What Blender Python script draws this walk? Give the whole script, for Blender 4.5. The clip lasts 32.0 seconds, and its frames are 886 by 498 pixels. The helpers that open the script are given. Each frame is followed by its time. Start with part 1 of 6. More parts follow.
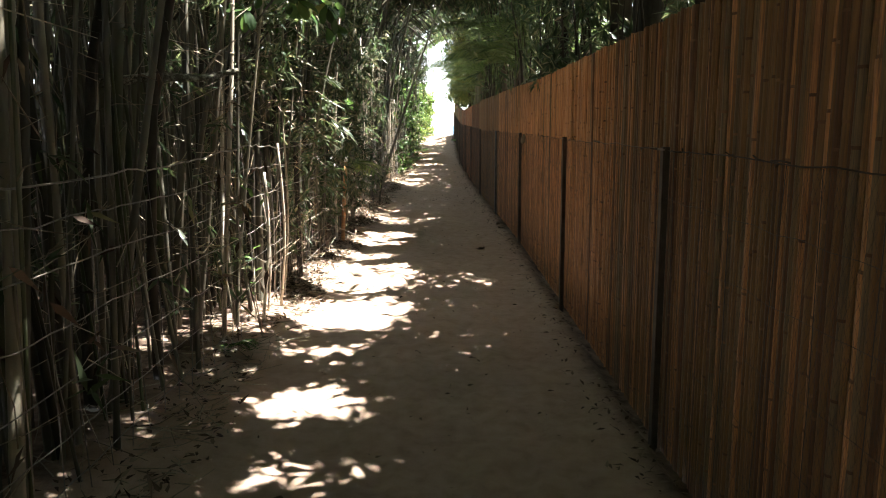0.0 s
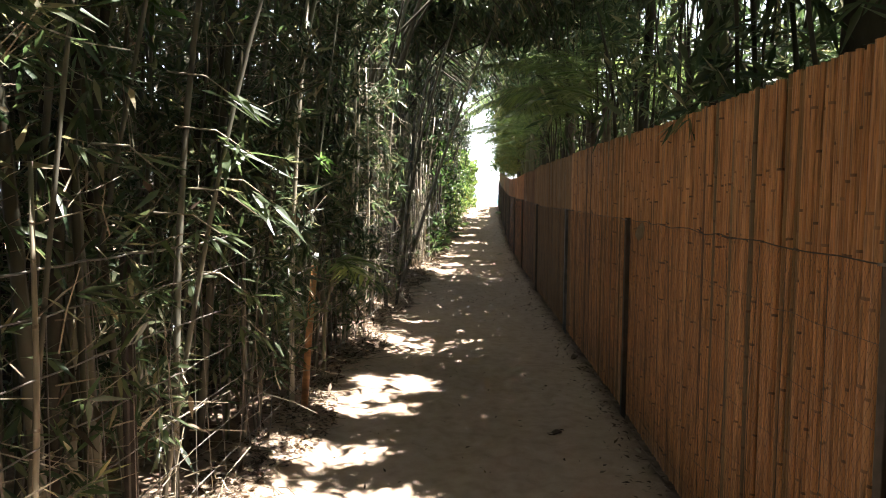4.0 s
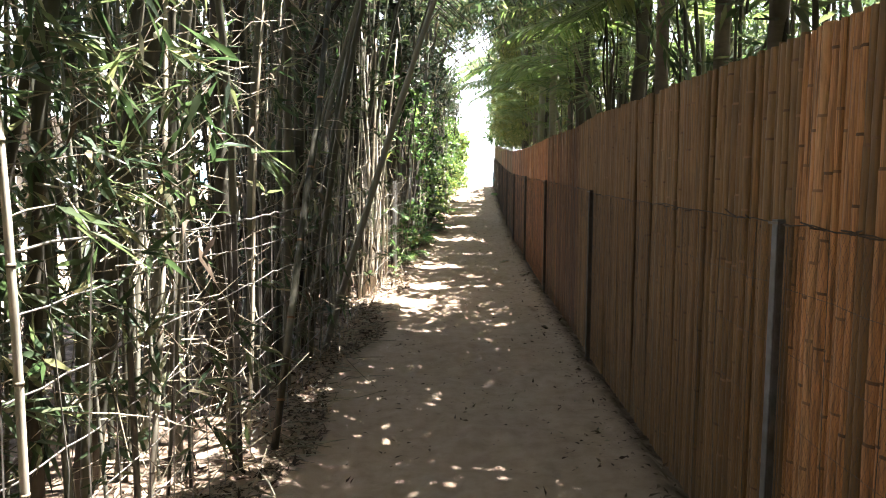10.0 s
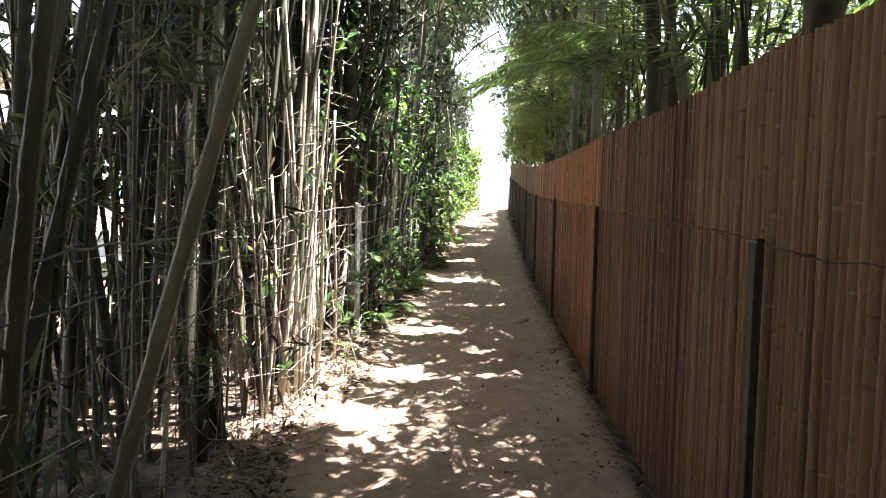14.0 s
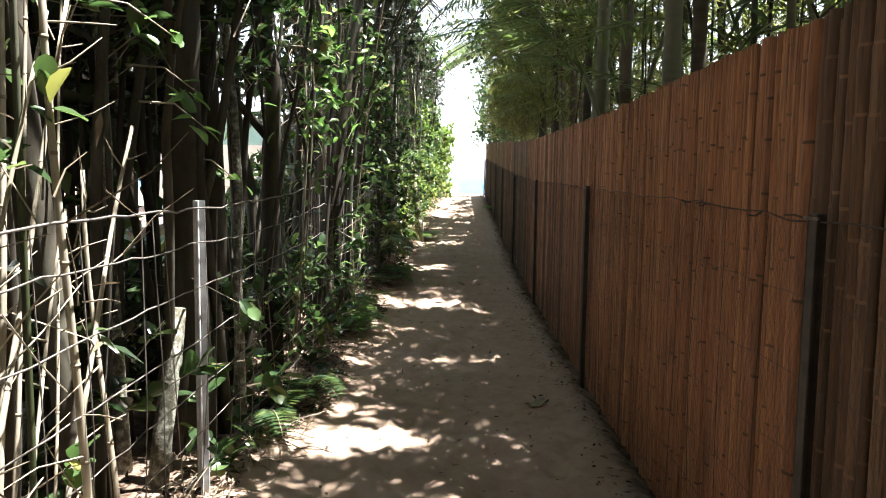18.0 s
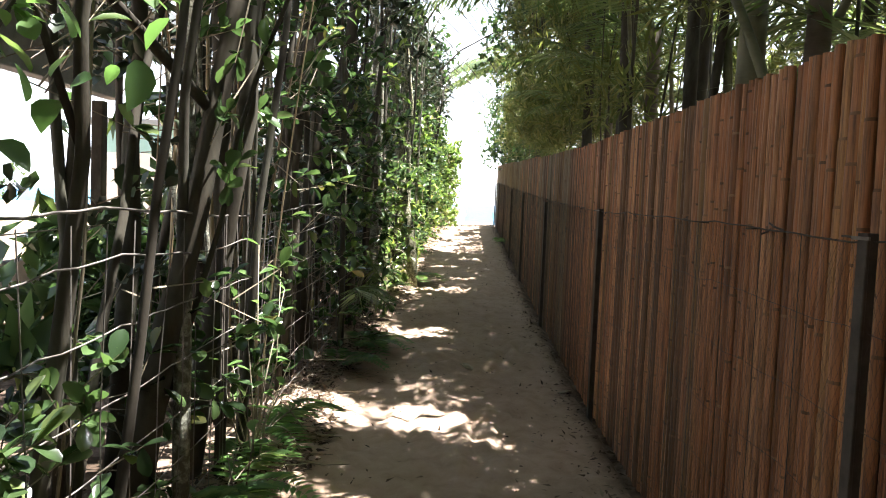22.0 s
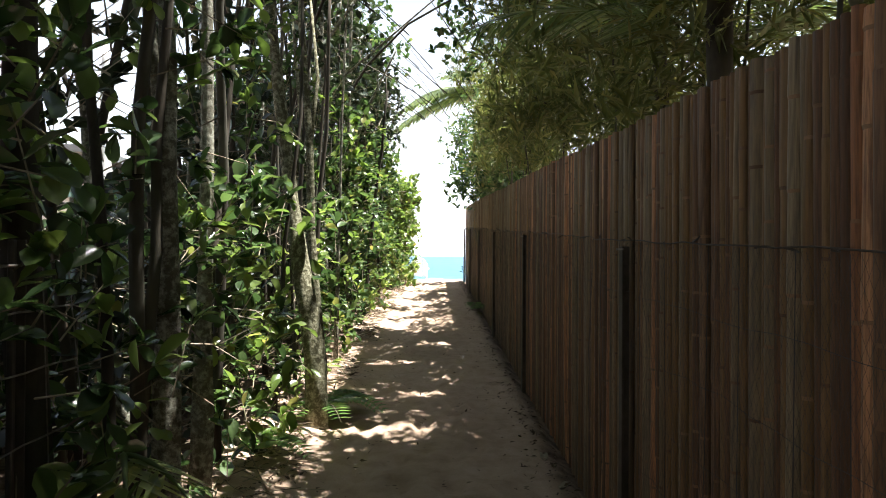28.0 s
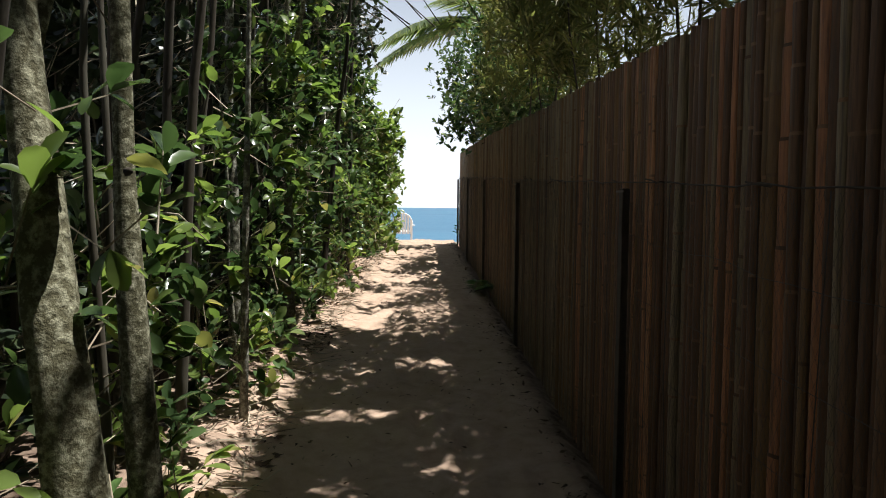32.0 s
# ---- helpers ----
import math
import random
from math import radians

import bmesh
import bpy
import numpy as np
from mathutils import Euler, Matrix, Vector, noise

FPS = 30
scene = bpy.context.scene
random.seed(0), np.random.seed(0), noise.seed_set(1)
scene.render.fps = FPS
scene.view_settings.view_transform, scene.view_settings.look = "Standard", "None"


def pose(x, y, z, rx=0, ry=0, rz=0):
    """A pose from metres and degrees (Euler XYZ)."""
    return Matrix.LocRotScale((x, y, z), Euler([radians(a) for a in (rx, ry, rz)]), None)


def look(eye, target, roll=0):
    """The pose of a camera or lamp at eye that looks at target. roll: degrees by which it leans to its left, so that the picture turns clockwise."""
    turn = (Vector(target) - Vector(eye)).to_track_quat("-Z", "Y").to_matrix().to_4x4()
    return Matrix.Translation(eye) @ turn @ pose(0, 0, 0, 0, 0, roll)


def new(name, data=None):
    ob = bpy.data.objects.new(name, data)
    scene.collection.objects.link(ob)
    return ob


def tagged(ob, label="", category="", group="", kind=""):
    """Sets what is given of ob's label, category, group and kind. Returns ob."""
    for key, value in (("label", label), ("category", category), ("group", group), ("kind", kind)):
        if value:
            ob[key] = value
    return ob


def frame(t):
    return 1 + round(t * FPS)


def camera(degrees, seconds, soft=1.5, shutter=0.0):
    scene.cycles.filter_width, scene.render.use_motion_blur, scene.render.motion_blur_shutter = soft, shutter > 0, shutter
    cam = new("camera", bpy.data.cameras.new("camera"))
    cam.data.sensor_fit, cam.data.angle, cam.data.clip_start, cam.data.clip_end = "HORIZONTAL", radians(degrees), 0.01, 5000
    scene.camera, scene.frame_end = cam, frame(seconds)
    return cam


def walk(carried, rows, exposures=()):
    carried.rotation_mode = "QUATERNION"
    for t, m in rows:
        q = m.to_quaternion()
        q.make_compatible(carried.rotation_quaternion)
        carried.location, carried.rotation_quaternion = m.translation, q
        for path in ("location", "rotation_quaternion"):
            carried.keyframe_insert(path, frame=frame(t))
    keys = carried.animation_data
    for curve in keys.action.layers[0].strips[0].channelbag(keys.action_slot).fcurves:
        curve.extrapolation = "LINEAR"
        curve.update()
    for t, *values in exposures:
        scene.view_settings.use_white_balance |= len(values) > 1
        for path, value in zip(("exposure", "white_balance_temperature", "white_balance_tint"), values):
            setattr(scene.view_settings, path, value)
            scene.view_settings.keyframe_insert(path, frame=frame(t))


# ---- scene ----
cam = camera(61.5, 32.0, soft=1.0)
METRES, EYE, TILT, LEAN, TURN = 30.0, 1.5, 0.0, 0.0, 0.0
ROWS = [
    (0.0, 0.0, 0.0, 0.0, -0.05, -9.45, 0.29),
    (0.5, -0.001, 0.018, 0.0012, 1.56, -9.33, 1.12),
    (1.0, -0.0034, 0.0356, 0.0018, 1.22, -8.45, 0.68),
    (1.5, -0.0031, 0.0535, 0.0009, 2.4, -6.84, -0.18),
    (2.0, -0.0042, 0.0701, 0.0009, 3.05, -5.01, -0.55),
    (2.5, -0.0031, 0.0867, 0.0012, 1.19, -5.96, 0.93),
    (3.0, -0.001, 0.1042, 0.0024, 3.38, -4.91, -0.77),
    (3.5, -0.001, 0.1225, 0.0016, 3.3, -4.26, -0.71),
    (5.5, 0.0012, 0.1928, 0.0026, 3.45, -4.14, 0.18),
    (6.0, -0.0012, 0.2102, 0.0017, 2.73, -4.38, -1.24),
    (6.5, -0.0014, 0.2258, 0.0017, 3.09, -4.14, -1.99),
    (7.0, -0.0014, 0.2431, 0.0019, 4.92, -3.67, -1.38),
    (7.5, -0.0025, 0.2601, 0.002, 1.83, -4.61, -1.07),
    (8.0, -0.0014, 0.2783, 0.0025, 4.69, -4.29, -1.86),
    (8.5, -0.0024, 0.2942, 0.0019, 4.56, -3.31, -2.66),
    (9.0, -0.0024, 0.3098, 0.0006, 3.48, -3.54, -1.86),
    (9.5, -0.0029, 0.3265, 0.0013, 3.08, -4.4, -0.87),
    (10.0, -0.0041, 0.3422, 0.0019, 2.54, -5.88, -0.16),
    (10.5, -0.0017, 0.3585, 0.0023, 3.19, -5.21, -1.16),
    (11.0, -0.0016, 0.372, 0.0019, 2.69, -4.16, -2.54),
    (11.5, -0.0008, 0.3861, 0.0019, 2.92, -5.02, -1.51),
    (12.0, 0.0015, 0.4019, 0.003, 6.41, -3.35, -2.7),
    (12.5, 0.0008, 0.4178, 0.002, 6.41, -2.89, -5.62),
    (13.0, 0.0016, 0.4339, 0.0019, 6.2, -4.01, -3.25),
    (13.5, 0.0, 0.4501, 0.0017, 3.99, -4.28, -1.22),
    (15.5, -0.0033, 0.5155, 0.0005, 3.12, -4.61, -1.28),
    (16.0, -0.0039, 0.5312, 0.0004, 3.04, -4.99, -1.53),
    (16.5, -0.0043, 0.5464, 0.0007, 1.94, -5.57, -0.53),
    (17.0, -0.0036, 0.5613, 0.0017, 3.6, -4.06, -0.65),
    (17.5, -0.0051, 0.5761, 0.0021, 3.63, -4.65, -1.36),
    (18.0, -0.0057, 0.5909, 0.0014, 1.39, -5.47, -0.75),
    (18.5, -0.0069, 0.6061, 0.0021, 3.17, -4.07, 0.09),
    (19.0, -0.0087, 0.6204, 0.0016, 1.23, -3.99, -0.38),
    (19.5, -0.008, 0.6356, 0.0021, 1.56, -3.63, -0.59),
    (20.0, -0.0093, 0.6488, 0.0012, 0.43, -3.59, -1.84),
    (20.5, -0.0089, 0.6622, 0.0012, 0.28, -5.41, -0.56),
    (21.0, -0.0068, 0.6771, 0.0022, 3.09, -4.32, -1.67),
    (21.5, -0.0077, 0.6924, 0.0018, 2.92, -3.9, -2.74),
    (22.0, -0.0067, 0.7079, 0.0008, 1.88, -3.49, -2.4),
    (22.5, -0.0065, 0.7221, 0.001, 1.4, -2.93, -2.23),
    (23.0, -0.0059, 0.7355, 0.0015, 0.3, -2.97, -1.88),
    (23.5, -0.0038, 0.7497, 0.0023, 3.92, -1.65, -2.67),
    (24.0, -0.004, 0.7637, 0.0016, 2.98, -0.86, -4.83),
    (24.5, -0.0036, 0.7782, 0.0006, 0.49, -2.44, -3.98),
    (25.0, -0.0038, 0.7924, 0.0017, 1.79, -1.36, -2.16),
    (25.5, -0.0053, 0.8051, 0.0015, -0.84, -1.01, -1.31),
    (27.5, -0.0046, 0.8661, 0.0015, 0.38, 0.51, -0.62),
    (28.0, -0.0046, 0.8802, 0.0015, -0.84, 0.55, -0.35),
    (28.5, -0.0024, 0.8966, 0.0027, -1.11, -0.08, -1.06),
    (29.0, -0.0042, 0.9109, 0.0036, -1.38, 0.58, 0.2),
    (29.5, -0.0042, 0.9259, 0.003, -0.88, 1.96, -1.69),
    (30.0, -0.0056, 0.9399, 0.0046, 0.29, 0.62, -0.17),
    (30.5, -0.0077, 0.9531, 0.005, -0.18, 0.08, -0.11),
    (31.0, -0.0057, 0.9685, 0.0055, 1.08, -1.18, 0.65),
    (31.5, -0.0056, 0.9822, 0.0048, -0.99, -1.49, -1.08),
    (32.0, -0.0057, 0.9963, 0.005, -2.0, -3.18, -0.6),
]
EXPOSURES = [(0.0, 3.25, 6200.0, 10.0), (2.0, 2.75, 6200.0, 10.0), (3.5, 2.85, 6250.0, 10.0), (6.0, 3.55, 6250.0, 10.0), (9.0, 3.5, 6200.0, 10.0), (11.0, 3.6, 6050.0, 10.0), (13.0, 3.62, 6000.0, 10.0), (16.0, 2.7, 6000.0, 10.0), (19.0, 2.8, 6050.0, 10.0),
             (22.0, 2.85, 6100.0, 10.0), (25.0, 2.38, 6200.0, 10.0), (28.0, 2.1, 6250.0, 10.0), (30.0, 1.45, 6250.0, 10.0), (32.0, 0.85, 6200.0, 10.0)]
walk(cam, [(t, pose(0, 0, EYE, TILT, LEAN, TURN) @ pose(METRES * x, METRES * y, METRES * z, 90 + pitch, roll, yaw)) for t, x, y, z, yaw, pitch, roll in ROWS], EXPOSURES)

# ---- sky and sun ----
SUN_ELEVATION, SUN_AZIMUTH = 73.5, 80.0      # azimuth: degrees clockwise from +y
world = bpy.data.worlds.new("sky")
scene.world = world
world.use_nodes = True
wn = world.node_tree
sky = wn.nodes.new("ShaderNodeTexSky")
sky.sky_type, sky.sun_disc = "NISHITA", False
sky.sun_elevation, sky.sun_rotation = radians(SUN_ELEVATION), radians(SUN_AZIMUTH)
sky.air_density, sky.dust_density, sky.ozone_density = 1.0, 0.6, 1.0
way = wn.nodes.new("ShaderNodeTexCoord")
flat = wn.nodes.new("ShaderNodeMapping")
flat.inputs["Scale"].default_value = (1.5, 1.5, 5.0)
cloud = wn.nodes.new("ShaderNodeTexNoise")
cloud.inputs["Scale"].default_value, cloud.inputs["Detail"].default_value = 2.2, 6.0
cover = wn.nodes.new("ShaderNodeValToRGB")
cover.color_ramp.elements[0].position, cover.color_ramp.elements[0].color = 0.40, (0.03, 0.03, 0.03, 1)
cover.color_ramp.elements[1].position, cover.color_ramp.elements[1].color = 0.66, (0.3, 0.3, 0.3, 1)
veil = wn.nodes.new("ShaderNodeMix")
veil.data_type = "RGBA"
veil.inputs[7].default_value = (23.0, 23.8, 24.6, 1)
wn.links.new(way.outputs["Generated"], flat.inputs[0])
wn.links.new(flat.outputs[0], cloud.inputs["Vector"])
wn.links.new(cloud.outputs[0], cover.inputs[0])
height = wn.nodes.new("ShaderNodeSeparateXYZ")
low = wn.nodes.new("ShaderNodeMapRange")
low.inputs["From Min"].default_value, low.inputs["From Max"].default_value = 0.45, 0.02
low.inputs["To Min"].default_value, low.inputs["To Max"].default_value = 0.0, 0.85
most = wn.nodes.new("ShaderNodeMath")
most.operation = "MAXIMUM"
wn.links.new(way.outputs["Generated"], height.inputs[0])
wn.links.new(height.outputs["Z"], low.inputs["Value"])
wn.links.new(low.outputs[0], most.inputs[0])
wn.links.new(cover.outputs[0], most.inputs[1])
wn.links.new(most.outputs[0], veil.inputs[0])
wn.links.new(sky.outputs[0], veil.inputs[6])
wn.links.new(veil.outputs[2], wn.nodes["Background"].inputs[0])
wn.nodes["Background"].inputs[1].default_value = 0.0325
sun = new("sun", bpy.data.lights.new("sun", "SUN"))
sun.data.energy, sun.data.angle, sun.data.color = 5.0, radians(0.53), (1.0, 0.95, 0.87)
_el, _az = radians(SUN_ELEVATION), radians(SUN_AZIMUTH)
SUN_WAY = Vector((math.sin(_az) * math.cos(_el), math.cos(_az) * math.cos(_el), math.sin(_el)))
sun.matrix_world = look(SUN_WAY * 60, (0, 0, 0))

# ---- materials ----
def material(name, rough=0.7, metal=0.0, spec=0.4):
    m = bpy.data.materials.new(name)
    m.use_nodes = True
    b = m.node_tree.nodes["Principled BSDF"]
    b.inputs["Roughness"].default_value, b.inputs["Metallic"].default_value = rough, metal
    b.inputs["Specular IOR Level"].default_value = spec
    return m, m.node_tree, b


def node(nt, kind, **values):
    n = nt.nodes.new(kind)
    for key, value in values.items():
        n.inputs[key].default_value = value
    return n


def ramp(nt, source, stops):
    r = nt.nodes.new("ShaderNodeValToRGB")
    while len(r.color_ramp.elements) < len(stops):
        r.color_ramp.elements.new(0.5)
    for e, (p, c) in zip(r.color_ramp.elements, stops):
        e.position, e.color = p, (*c, 1)
    nt.links.new(source, r.inputs[0])
    return r.outputs[0]


def noise_of(nt, scale, detail=4.0, rough=0.6, stretch=(1, 1, 1), coords="Object", distortion=0.0):
    tc = nt.nodes.new("ShaderNodeTexCoord")
    mp = node(nt, "ShaderNodeMapping", Scale=stretch)
    n = node(nt, "ShaderNodeTexNoise", Scale=scale, Detail=detail, Roughness=rough, Distortion=distortion)
    nt.links.new(tc.outputs[coords], mp.inputs[0])
    nt.links.new(mp.outputs[0], n.inputs["Vector"])
    return n.outputs[0]


def mixed(nt, factor, a, b, blend="MIX"):
    m = nt.nodes.new("ShaderNodeMix")
    m.data_type, m.blend_type = "RGBA", blend
    for socket, value in ((m.inputs[0], factor), (m.inputs[6], a), (m.inputs[7], b)):
        if isinstance(value, (int, float)):
            socket.default_value = value
        elif isinstance(value, tuple):
            socket.default_value = (*value, 1)
        else:
            nt.links.new(value, socket)
    return m.outputs[2]


def bump(nt, b, height, strength, distance=0.01):
    n = node(nt, "ShaderNodeBump", Strength=strength, Distance=distance)
    nt.links.new(height, n.inputs["Height"])
    nt.links.new(n.outputs[0], b.inputs["Normal"])


def object_random(nt):
    return nt.nodes.new("ShaderNodeObjectInfo").outputs["Random"]


def island_random(nt):
    return nt.nodes.new("ShaderNodeNewGeometry").outputs["Random Per Island"]


def leaf_material(name, stops, rough=0.4, through_light=0.42, spec=0.5, glow=1.9):
    m, nt, b = material(name, rough, 0, spec)
    col = ramp(nt, island_random(nt), stops)
    big = noise_of(nt, 1.3, 2.0)
    col = mixed(nt, 0.5, col, ramp(nt, big, [(0.3, (0.45, 0.45, 0.45)), (0.7, (1, 1, 1))]), "MULTIPLY")
    nt.links.new(col, b.inputs["Base Color"])
    t = nt.nodes.new("ShaderNodeBsdfTranslucent")
    lit = mixed(nt, 1.0, col, (glow, glow * 1.06, glow * 0.75), "MULTIPLY")
    nt.links.new(lit, t.inputs[0])
    mix = node(nt, "ShaderNodeMixShader", Fac=through_light)
    nt.links.new(b.outputs[0], mix.inputs[1])
    nt.links.new(t.outputs[0], mix.inputs[2])
    nt.links.new(mix.outputs[0], nt.nodes["Material Output"].inputs[0])
    return m


def wood_material(name, stops, streak=60.0, length=3.0, rough=0.75, use_object=True, patches=None, depth=0.3, coords="Object", mottle=0.0, stain=(1, 1, 0.45)):
    m, nt, b = material(name, rough, 0, 0.3)
    grain = noise_of(nt, 1.0, 5.0, 0.65, (streak, streak, length), coords)
    pick = object_random(nt) if use_object else island_random(nt)
    base = ramp(nt, pick, stops)
    col = mixed(nt, 0.8, base, ramp(nt, grain, [(0.25, (0.42, 0.38, 0.34)), (0.5, (0.9, 0.88, 0.85)), (0.78, (1.2, 1.16, 1.1))]), "MULTIPLY")
    # every piece takes its stains from another place in the noise
    tc = nt.nodes.new("ShaderNodeTexCoord")
    shift = nt.nodes.new("ShaderNodeVectorMath")
    shift.operation = "MULTIPLY_ADD"
    nt.links.new(pick, shift.inputs[0])
    shift.inputs[1].default_value = (37.0, 11.0, 23.0)
    nt.links.new(tc.outputs[coords], shift.inputs[2])
    mp = node(nt, "ShaderNodeMapping", Scale=stain if not mottle else (1, 1, 1))
    nt.links.new(shift.outputs[0], mp.inputs[0])
    blot = node(nt, "ShaderNodeTexNoise", Scale=mottle or 3.2, Detail=6.0, Roughness=0.68)
    nt.links.new(mp.outputs[0], blot.inputs["Vector"])
    if patches:
        col = mixed(nt, ramp(nt, blot.outputs[0], [(0.46, (0, 0, 0)), (0.64, (0.85, 0.85, 0.85))]), col, patches)
    nt.links.new(col, b.inputs["Base Color"])
    bump(nt, b, mixed(nt, 0.5, grain, blot.outputs[0]) if mottle else grain, depth, 0.02 if mottle else 0.004)
    return m


def sand_material():
    m, nt, b = material("beach_sand", 0.95, 0, 0.2)
    fine = noise_of(nt, 260.0, 3.0, 0.7)
    mid = noise_of(nt, 9.0, 6.0, 0.65)
    big = noise_of(nt, 0.8, 4.0, 0.6)
    col = ramp(nt, mid, [(0.25, (0.35, 0.252, 0.186)), (0.5, (0.47, 0.348, 0.262)), (0.8, (0.55, 0.42, 0.33))])
    col = mixed(nt, 0.6, col, ramp(nt, big, [(0.3, (0.8, 0.76, 0.72)), (0.7, (1, 1, 1))]), "MULTIPLY")
    col = mixed(nt, 0.5, col, ramp(nt, fine, [(0.3, (0.62, 0.6, 0.58)), (0.65, (1.1, 1.1, 1.1))]), "MULTIPLY")
    # humus spreads over the ground off the trodden line; the fence foot's shade is painted in too
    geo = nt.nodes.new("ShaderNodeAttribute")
    geo.attribute_name = "humus_and_shade"
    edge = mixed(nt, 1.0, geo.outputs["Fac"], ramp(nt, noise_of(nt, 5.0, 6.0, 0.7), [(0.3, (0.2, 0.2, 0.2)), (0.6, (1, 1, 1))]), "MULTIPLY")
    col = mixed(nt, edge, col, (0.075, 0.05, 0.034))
    nt.links.new(col, b.inputs["Base Color"])
    h = mixed(nt, 0.25, mid, fine)
    bump(nt, b, h, 0.6, 0.02)
    return m


def water_material():
    m, nt, b = material("sea_water", 0.35, 0, 0.12)
    n = noise_of(nt, 0.35, 5.0, 0.65, (0.35, 1, 1))
    nt.links.new(ramp(nt, noise_of(nt, 0.02, 3.0, 0.5, (0.3, 1, 1)), [(0.35, (0.02, 0.095, 0.17)), (0.6, (0.035, 0.13, 0.21)), (0.75, (0.07, 0.19, 0.26))]), b.inputs["Base Color"])
    bump(nt, b, n, 0.5, 0.5)
    return m


def plain_material(name, color, rough=0.6, metal=0.0, grime=0.35, scale=6.0):
    m, nt, b = material(name, rough, metal)
    dark = tuple(c * (1 - grime) for c in color)
    nt.links.new(ramp(nt, noise_of(nt, scale, 6.0, 0.65), [(0.3, dark), (0.65, color)]), b.inputs["Base Color"])
    bump(nt, b, noise_of(nt, scale * 12, 3.0), 0.15, 0.003)
    return m


SAND = sand_material()
WATER = water_material()
POLE = wood_material("split_bamboo_cane", [(0.00, (0.437, 0.218, 0.093)), (0.15, (0.609, 0.309, 0.135)), (0.30, (0.513, 0.257, 0.109)), (0.45, (0.665, 0.348, 0.155)), (0.60, (0.561, 0.283, 0.120)), (0.75, (0.630, 0.325, 0.144)), (0.86, (0.478, 0.237, 0.102)), (0.93, (0.732, 0.422, 0.207)), (1.00, (0.403, 0.205, 0.092))],
                     1.9, 12.0, 0.55, True, (0.13, 0.08, 0.05), stain=(0.7, 0.7, 2.6))
POLE_RED = wood_material("red_bamboo_cane", [(0.00, (0.325, 0.141, 0.066)), (0.15, (0.501, 0.224, 0.105)), (0.30, (0.391, 0.173, 0.082)), (0.45, (0.560, 0.264, 0.127)), (0.60, (0.442, 0.195, 0.092)), (0.75, (0.523, 0.246, 0.117)), (0.86, (0.354, 0.156, 0.074)), (0.93, (0.633, 0.336, 0.175)), (1.00, (0.281, 0.127, 0.062))],
                         1.9, 12.0, 0.55, True, (0.13, 0.075, 0.05), stain=(0.7, 0.7, 2.6))
POLE_BROWN = wood_material("dark_bamboo_cane", [(0.00, (0.123, 0.067, 0.038)), (0.20, (0.207, 0.111, 0.060)), (0.40, (0.151, 0.083, 0.047)), (0.60, (0.246, 0.138, 0.077)), (0.80, (0.174, 0.094, 0.051)), (0.94, (0.291, 0.177, 0.105)), (1.00, (0.112, 0.063, 0.038))],
                           1.9, 12.0, 0.6, True, (0.09, 0.06, 0.04), stain=(0.7, 0.7, 2.6))
POLE_OLIVE = wood_material("olive_bamboo_cane", [(0.0, (0.186, 0.108, 0.049)), (0.25, (0.305, 0.182, 0.083)), (0.5, (0.232, 0.133, 0.059)), (0.75, (0.350, 0.204, 0.092)), (1.0, (0.209, 0.122, 0.056))],
                           1.9, 12.0, 0.6, True, (0.16, 0.11, 0.065), stain=(0.7, 0.7, 2.6))
POLE_GREY = wood_material("weathered_bamboo_cane", [(0.00, (0.194, 0.139, 0.083)), (0.20, (0.289, 0.211, 0.124)), (0.40, (0.228, 0.165, 0.097)), (0.60, (0.317, 0.234, 0.142)), (0.80, (0.248, 0.180, 0.107)), (0.94, (0.378, 0.289, 0.180)), (1.00, (0.173, 0.127, 0.079))],
                          1.9, 12.0, 0.6, True, (0.13, 0.1, 0.075), stain=(0.7, 0.7, 2.6))
# near-black colour that stands for the shade in the gaps between canes
GAP_SHADE_CANE = wood_material("gap_shade_cane", [(0.0, (0.06, 0.04, 0.026)), (1.0, (0.1, 0.065, 0.042))], 60.0, 2.0, 0.8)
POLE_NODE = wood_material("bamboo_node", [(0.0, (0.12, 0.072, 0.044)), (0.5, (0.22, 0.13, 0.075)), (1.0, (0.34, 0.2, 0.115))], 60.0, 8.0, 0.7)
POLE_END = plain_material("cut_bamboo_end", (0.42, 0.28, 0.16), 0.9)
CULM = wood_material("living_bamboo_culm", [(0.0, (0.045, 0.042, 0.028)), (0.25, (0.11, 0.102, 0.07)), (0.42, (0.065, 0.086, 0.032)), (0.55, (0.075, 0.072, 0.05)), (0.78, (0.038, 0.035, 0.024)), (0.92, (0.36, 0.33, 0.25)), (1.0, (0.032, 0.03, 0.021))],
                     50.0, 3.0, 0.55, True, (0.22, 0.205, 0.16))
TWIG = wood_material("dry_twig", [(0.0, (0.18, 0.145, 0.1)), (0.5, (0.31, 0.265, 0.195)), (1.0, (0.45, 0.4, 0.31))], 60.0, 30.0, 0.8, False)
BARK = wood_material("grey_bark", [(0.0, (0.12, 0.11, 0.082)), (0.5, (0.18, 0.17, 0.128)), (1.0, (0.1, 0.094, 0.068))], 30.0, 26.0, 0.95, True, (0.5, 0.5, 0.41), 1.0, mottle=26.0)
MOSSY_BARK = wood_material("mossy_bark", [(0.0, (0.085, 0.082, 0.045)), (0.5, (0.12, 0.115, 0.066)), (1.0, (0.1, 0.09, 0.055))], 22.0, 20.0, 0.95, True, (0.4, 0.39, 0.27), 1.0, mottle=34.0)
